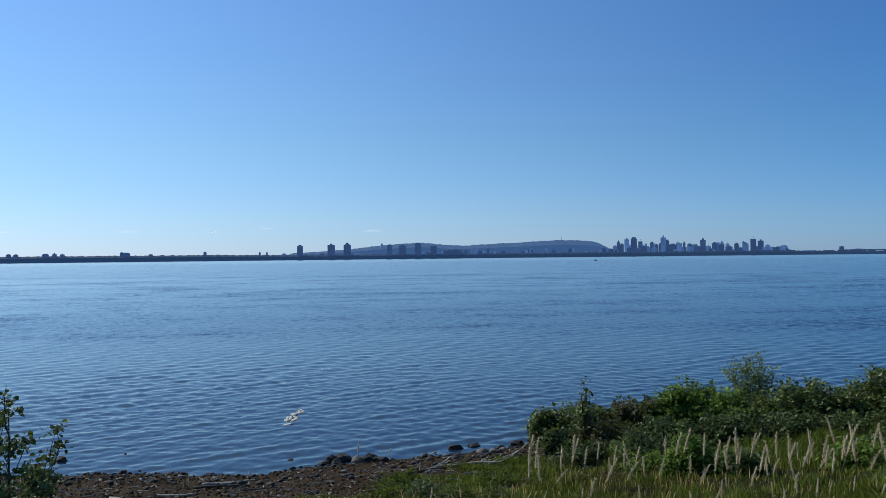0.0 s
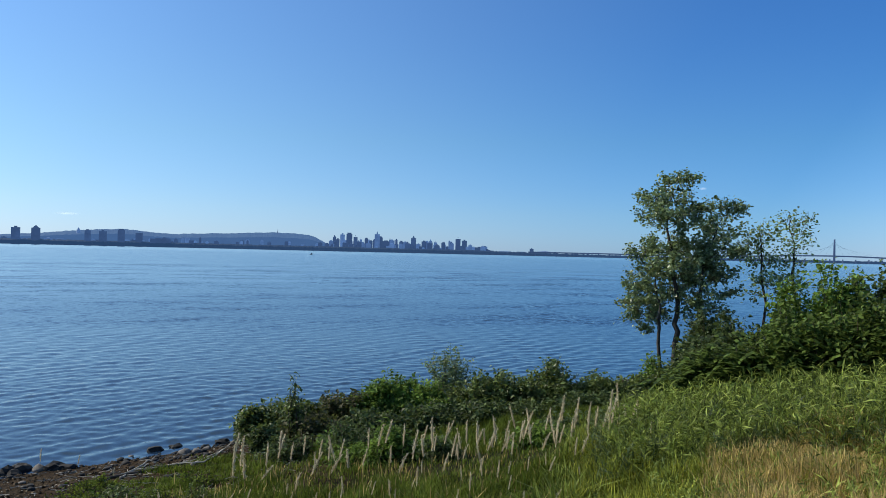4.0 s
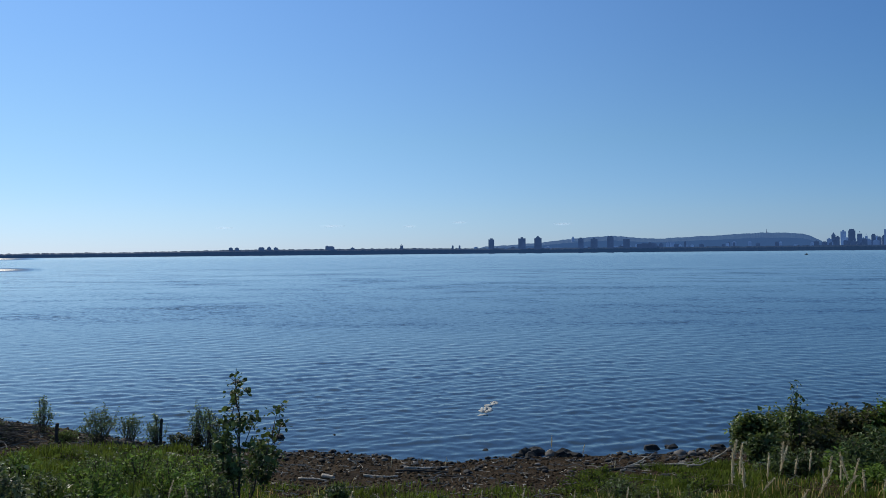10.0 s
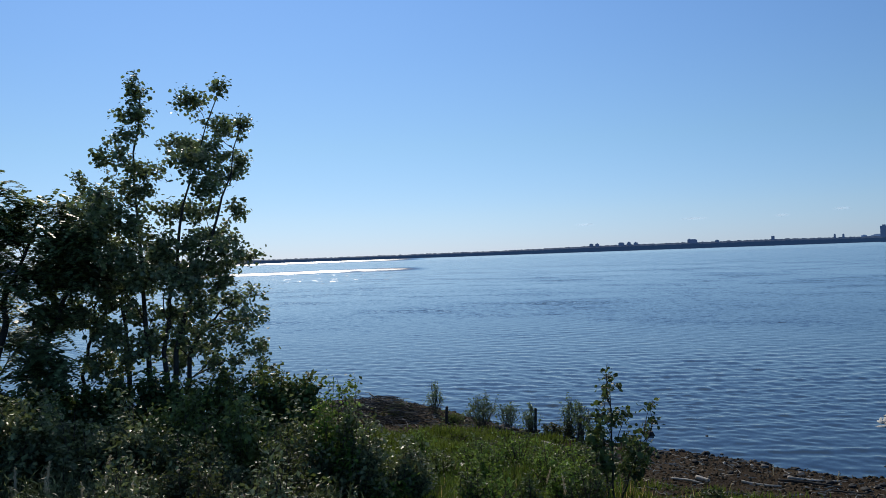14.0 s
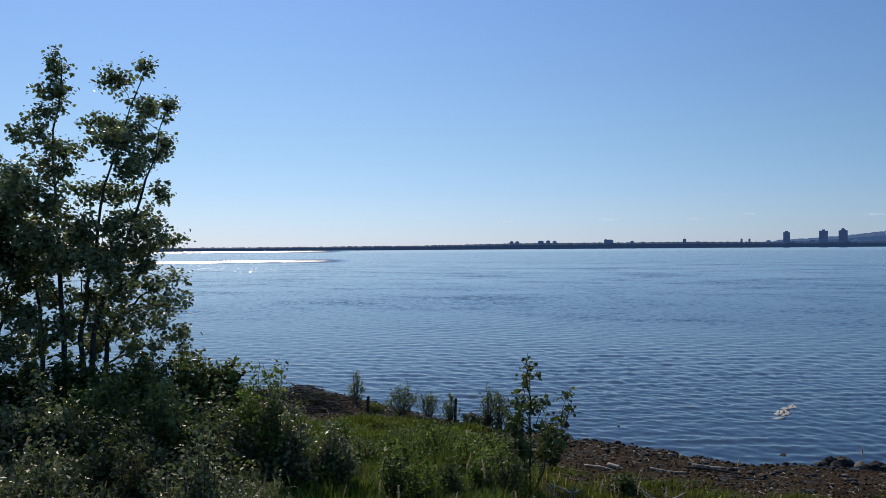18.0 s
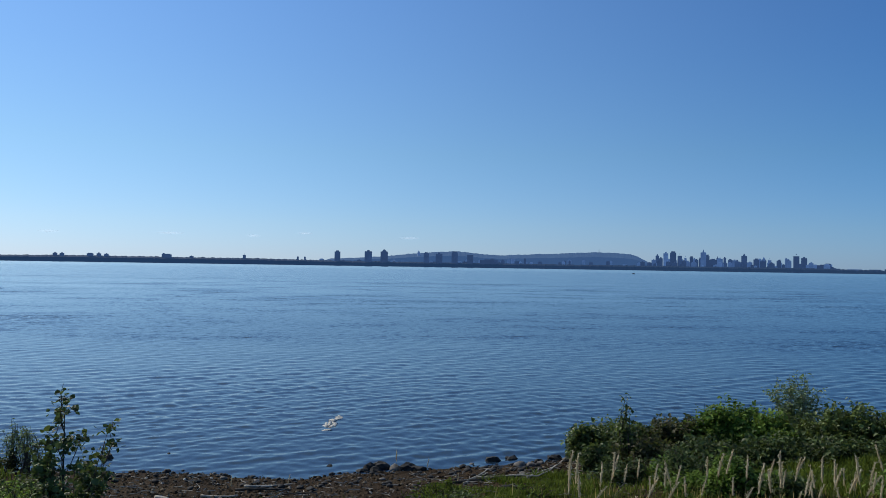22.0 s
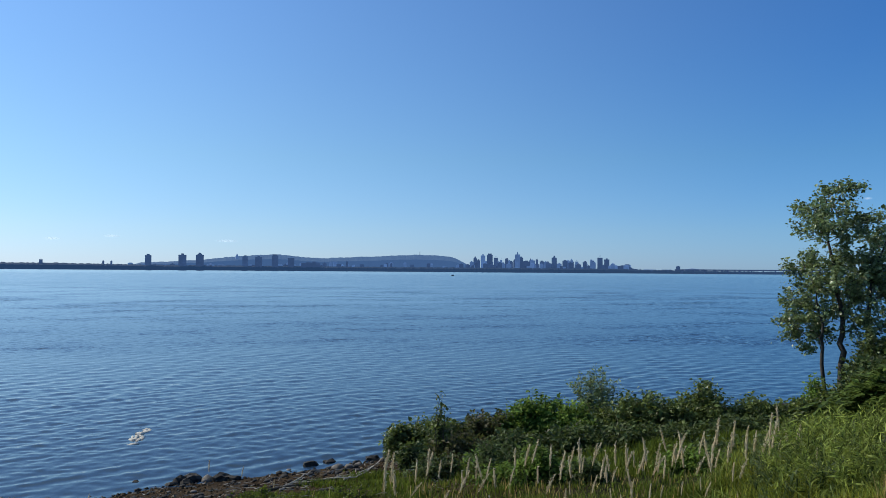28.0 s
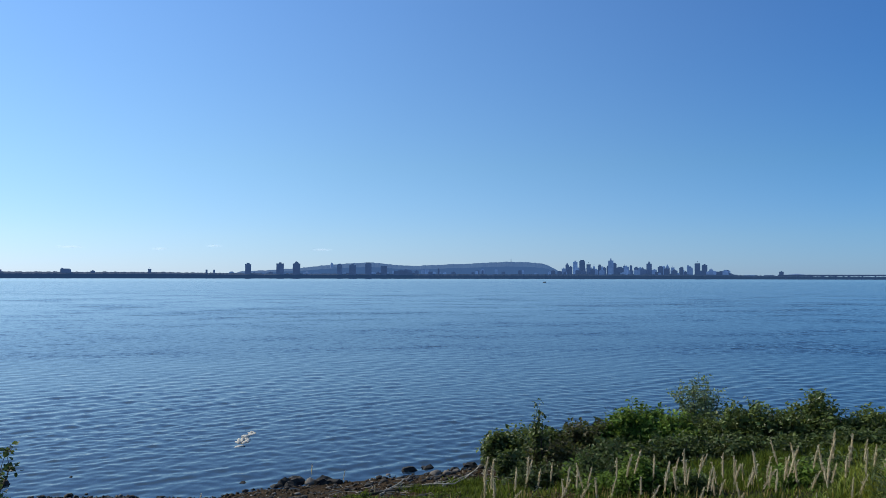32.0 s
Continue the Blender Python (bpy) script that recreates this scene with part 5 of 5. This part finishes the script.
def branch(stops, thick, label, rng):
    """A bleached branch along (bearing, distance, height) stops."""
    pts = np.array([at(b, r, z) for b, r, z in stops])
    s = np.linspace(0, 1, 3 * len(pts))
    q = np.stack([np.interp(s, np.linspace(0, 1, len(pts)), pts[:, k]) for k in range(3)], 1)
    q[1:-1] += rng.normal(0, 0.006, (len(q) - 2, 3))
    v, f = tubes([np.concatenate([q, (thick * (0.6 + 0.4 * np.sin(np.pi * s)))[:, None]], 1)], 7)
    ob = new("driftwood", mesh("driftwood", v, f, DRIFT, True))
    return tagged(ob, label, "driftwood", "driftwood")


for stops in [[(-10.01, 10.30, 0.84), (-9.61, 10.30, 0.78), (-9.24, 10.30, 0.73), (-8.50, 10.30, 0.69), (-8.30, 10.30, 0.60)], [(-6.76, 10.30, 0.83), (-7.38, 10.30, 0.75), (-7.96, 10.30, 0.70), (-8.30, 10.30, 0.60)], [(-16.72, 10.30, 0.86), (-16.37, 10.30, 0.79), (-16.09, 10.30, 0.73), (-15.82, 10.30, 0.60)], [(-16.36, 10.30, 0.84), (-15.56, 10.30, 0.78), (-14.84, 10.30, 0.73), (-14.77, 10.30, 0.59)], [(-14.55, 10.30, 0.84), (-14.67, 10.30, 0.78), (-14.84, 10.30, 0.73)], [(-14.03, 10.30, 0.79), (-14.43, 10.30, 0.75), (-14.84, 10.30, 0.73)]]:
    branch(stops, 0.014, "bleached forked branch standing in the weeds", rb)
for stops in [[(-6.37, 14.24, 0.11), (-4.76, 14.20, 0.13), (-3.12, 14.42, 0.10)], [(-9.05, 13.52, 0.22), (-7.86, 13.46, 0.20), (-6.54, 13.40, 0.19)], [(-13.60, 13.36, 0.25), (-12.79, 13.42, 0.24), (-12.09, 13.28, 0.25)], [(9.36, 14.04, 0.25), (10.39, 14.46, 0.24), (11.29, 15.32, 0.17)], [(12.43, 14.52, 0.24), (13.02, 14.44, 0.26), (14.47, 14.38, 0.28), (15.33, 14.92, 0.24), (15.86, 15.64, 0.17), (16.46, 16.66, 0.08)], [(-22.65, 16.34, 0.12), (-22.00, 16.06, 0.15), (-21.34, 15.84, 0.15)]]:
    branch(stops, 0.013, "pale bleached pole lying on the beach", rb)
bush(-11.3, 11.3, -16.3, 1.3, YOUNG_AND_SHADE, 0.06, 900, rs, "dark leafy clump by the bleached branch", "weed_clump")
blades("moss_patch", "low yellow-green mossy growth on the beach", 5000, (-16.0, -8.7), (12.1, 13.4), 0.06, MEADOW, rg, 0.008, 0.8, keep=2.7)

# ---- waterline things ----
for k in range(20):
    u = rb.uniform(-1, 1)
    s = stone("rock", "tan rounded rock standing out of the shallows" if k == 0 else "pale flat rock awash in the shallows", at(-0.15 + 0.6 * u, 20.3 + 0.8 * u + rb.normal(0, 0.22), -0.02), 1.0, CHALK, rb, 0.075 if k == 0 else 0.045, "awash rocks")
    s.scale = (rb.uniform(0.05, 0.1), rb.uniform(0.1, 0.28), 1)
    s.rotation_euler = (0, 0, rb.normal(-0.4, 0.4))

pile = thing("driftwood_pile", "heap of grey driftwood sticks at the water", "driftwood", place=on_ground(-34.6, 18.8))
for k in range(210):
    a = rb.uniform(0, 6.28)
    q = rb.uniform(0, 1) ** 0.5
    c = np.array(pile.location) + [1.35 * q * math.cos(a), 0.9 * q * math.sin(a), 0.5 * (1 - q * q) * rb.uniform(0.5, 1) + 0.02]
    yaw = rb.normal(0.2, 0.5)
    half = np.array([math.cos(yaw), math.sin(yaw), rb.normal(0, 0.12)]) * rb.uniform(0.2, 0.55)
    v, f = tubes([bent(c - half, c + half, rb.uniform(0.006, 0.016), 0.005, rb, 0.07)], 5)
    under(new("stick", mesh("stick", v, f, DARKWOOD if k % 3 else DRIFTGREY, True)), pile)


def post(bearing, distance, tall, thick, label):
    p = on_ground(bearing, distance, -0.1)
    v, f = tubes([[(*p, thick), (p.x, p.y, p.z + tall * 0.5, thick * 0.92), (p.x + 0.02, p.y, p.z + tall * 0.97, thick * 0.85), (p.x + 0.02, p.y, p.z + tall, 0.004)]], 9)
    return tagged(new("wooden_post", mesh("wooden_post", v, f, DARKWOOD)), label, "post", "old posts")


post(-29.5, 18.2, 0.5, 0.04, "short weathered post at the waterline")
post(-23.1, 17.5, 0.68, 0.035, "dark post with a leafy shoot")
post(-20.0, 17.0, 0.62, 0.03, "thin dark post among twigs")
bush(-22.0, 17.3, -12.0, 0.9, SHRUB_RED, 0.045, 700, rs, "red-brown dead twiggy shrub", airy=0.5)
bush(-20.9, 17.2, -12.0, 0.8, SHRUB_RED, 0.045, 600, rs, "red-brown dead twiggy shrub", airy=0.5)
log(-26.2, 17.6, -24.8, 17.4, 0.13, DARKWOOD, "thick black waterlogged trunk", rb)

# ---- bridge and small far things ----
bridge = thing("bridge", "distant low bridge with a cable pylon", "bridge", place=at(50, 3000))
BRIDGE = distant("far_bridge", (0.05, 0.06, 0.08), 0.22)
span = [(*at(b, 2950, 14 + 10 * math.exp(-((b - 57) / 5) ** 2)), 2.6) for b in np.arange(37, 66, 1.0)]
v, f = tubes([span], 6)
under(new("deck", mesh("deck", v, f, BRIDGE)), bridge)
for b in np.arange(37.5, 65, 0.75):
    p = at(b, 2950)
    v, f = tubes([[(p.x, p.y, -2, 2.6), (p.x, p.y, 13, 2.2)]], 5)
    under(new("pier", mesh("pier", v, f, BRIDGE)), bridge)
p = at(57.26, 2950)
v, f = tubes([[(p.x, p.y, -2, 4.5), (p.x, p.y, 40, 3.8), (p.x, p.y, 80, 2.8)]], 6)
pylon = under(new("pylon", mesh("pylon", v, f, BRIDGE)), bridge, "tall pale pylon")
for k in range(5):
    for side in (-1, 1):
        q = at(57.26 + side * (0.6 + 0.55 * k), 2950, 20)
        v, f = tubes([[(p.x, p.y, 76 - 5 * k, 0.12), (q.x, q.y, q.z, 0.12)]], 4)
        under(new("cable", mesh("cable", v, f, BRIDGE)), pylon)
p = at(18.9, 4350)
v, f = tubes([[(p.x, p.y, 90, 2.0), (p.x, p.y, 110, 0.8)]], 5)
tagged(new("antenna_mast", mesh("antenna_mast", v, f, BRIDGE)), "thin antenna mast on the far hill", "mast")

shrine = thing("domed_church", "tiny domed church on the far hill", "church", place=at(5.9, 4340))
p = shrine.location
v, f = tubes([[(p.x, p.y, 55, 9), (p.x, p.y, 76, 9), (p.x, p.y, 76.5, 1)]], 8)
nave = under(new("body", mesh("body", v, f, FAR_PALE)), shrine)
v, f = tubes([[(p.x, p.y, 76, 6.5), (p.x, p.y, 81, 5.5), (p.x, p.y, 84, 3.4), (p.x, p.y, 86, 1.0), (p.x, p.y, 90, 0.5)]], 10)
under(new("dome", mesh("dome", v, f, FAR_PALE)), nave)

boat = thing("small_boat", "tiny dark fishing boat far out", "boat", place=at(21.3, 640))
p = boat.location
bm = bmesh.new()
bmesh.ops.create_cube(bm, size=1, matrix=Matrix.Translation((p.x, p.y, 0.35)) @ Matrix.Diagonal((2.2, 1.2, 0.6, 1)))
for w in bm.verts:
    if w.co.z < 0.3:
        w.co.x = p.x + (w.co.x - p.x) * 0.75
hull = part("hull", bm, DARKWOOD, boat)
bm = bmesh.new()
bmesh.ops.create_cube(bm, size=1, matrix=Matrix.Translation((p.x + 0.4, p.y, 0.8)) @ Matrix.Diagonal((0.7, 0.7, 0.5, 1)))
part("cabin", bm, DARKWOOD, hull)

CLOUD, nt, p = material("thin_cloud")
p.inputs["Base Color"].default_value = (0.9, 0.9, 0.9, 1)
p.inputs["Roughness"].default_value = 1
# emission gives the wisps the brightness of sunlit cloud
p.inputs["Emission Color"].default_value = (0.85, 0.92, 1, 1)
p.inputs["Emission Strength"].default_value = 0.8
spread = nt.nodes.new("ShaderNodeVectorMath")
spread.operation = "LENGTH"
nt.links.new(coords(nt), spread.inputs[0])
nt.links.new(mix(nt, ramp(nt, spread.outputs["Value"], (0.1, (0.42, 0.42, 0.42)), (0.95, (0, 0, 0))), ramp(nt, noise_of(nt, coords(nt, (1.2, 1, 2.4)), 2.2, 4), (0.35, (0, 0, 0)), (0.6, (1, 1, 1))), 1.0, "MULTIPLY"), p.inputs["Alpha"])
for b, e, w in ((-11.5, 2.0, 85), (-5.9, 1.95, 45), (-2.3, 2.2, 50), (5.2, 2.0, 70), (-19, 1.9, 60), (46.5, 4.9, 32), (49.0, 4.85, 24)):
    ring = [(math.cos(a) * q, 0, math.sin(a) * q) for q in (0.5, 1.0) for a in np.linspace(0, 2 * np.pi, 24, endpoint=False)]
    quads = [(k, (k + 1) % 24, 24 + (k + 1) % 24, 24 + k) for k in range(24)] + [(0, k, k + 1, k + 2) for k in range(1, 22, 2)]
    ob = new("backdrop_cloud", mesh("backdrop_cloud", ring, quads, CLOUD))
    ob.matrix_world = Matrix.Translation(at(b, 4500, rise(e, 4500))) @ Matrix.Rotation(-radians(b), 4, "Z") @ Matrix.Diagonal((w, 20, 9, 1))
    tagged(ob, "thin white wisp of cloud near the horizon", "cloud", "wisps of cloud", "structure")
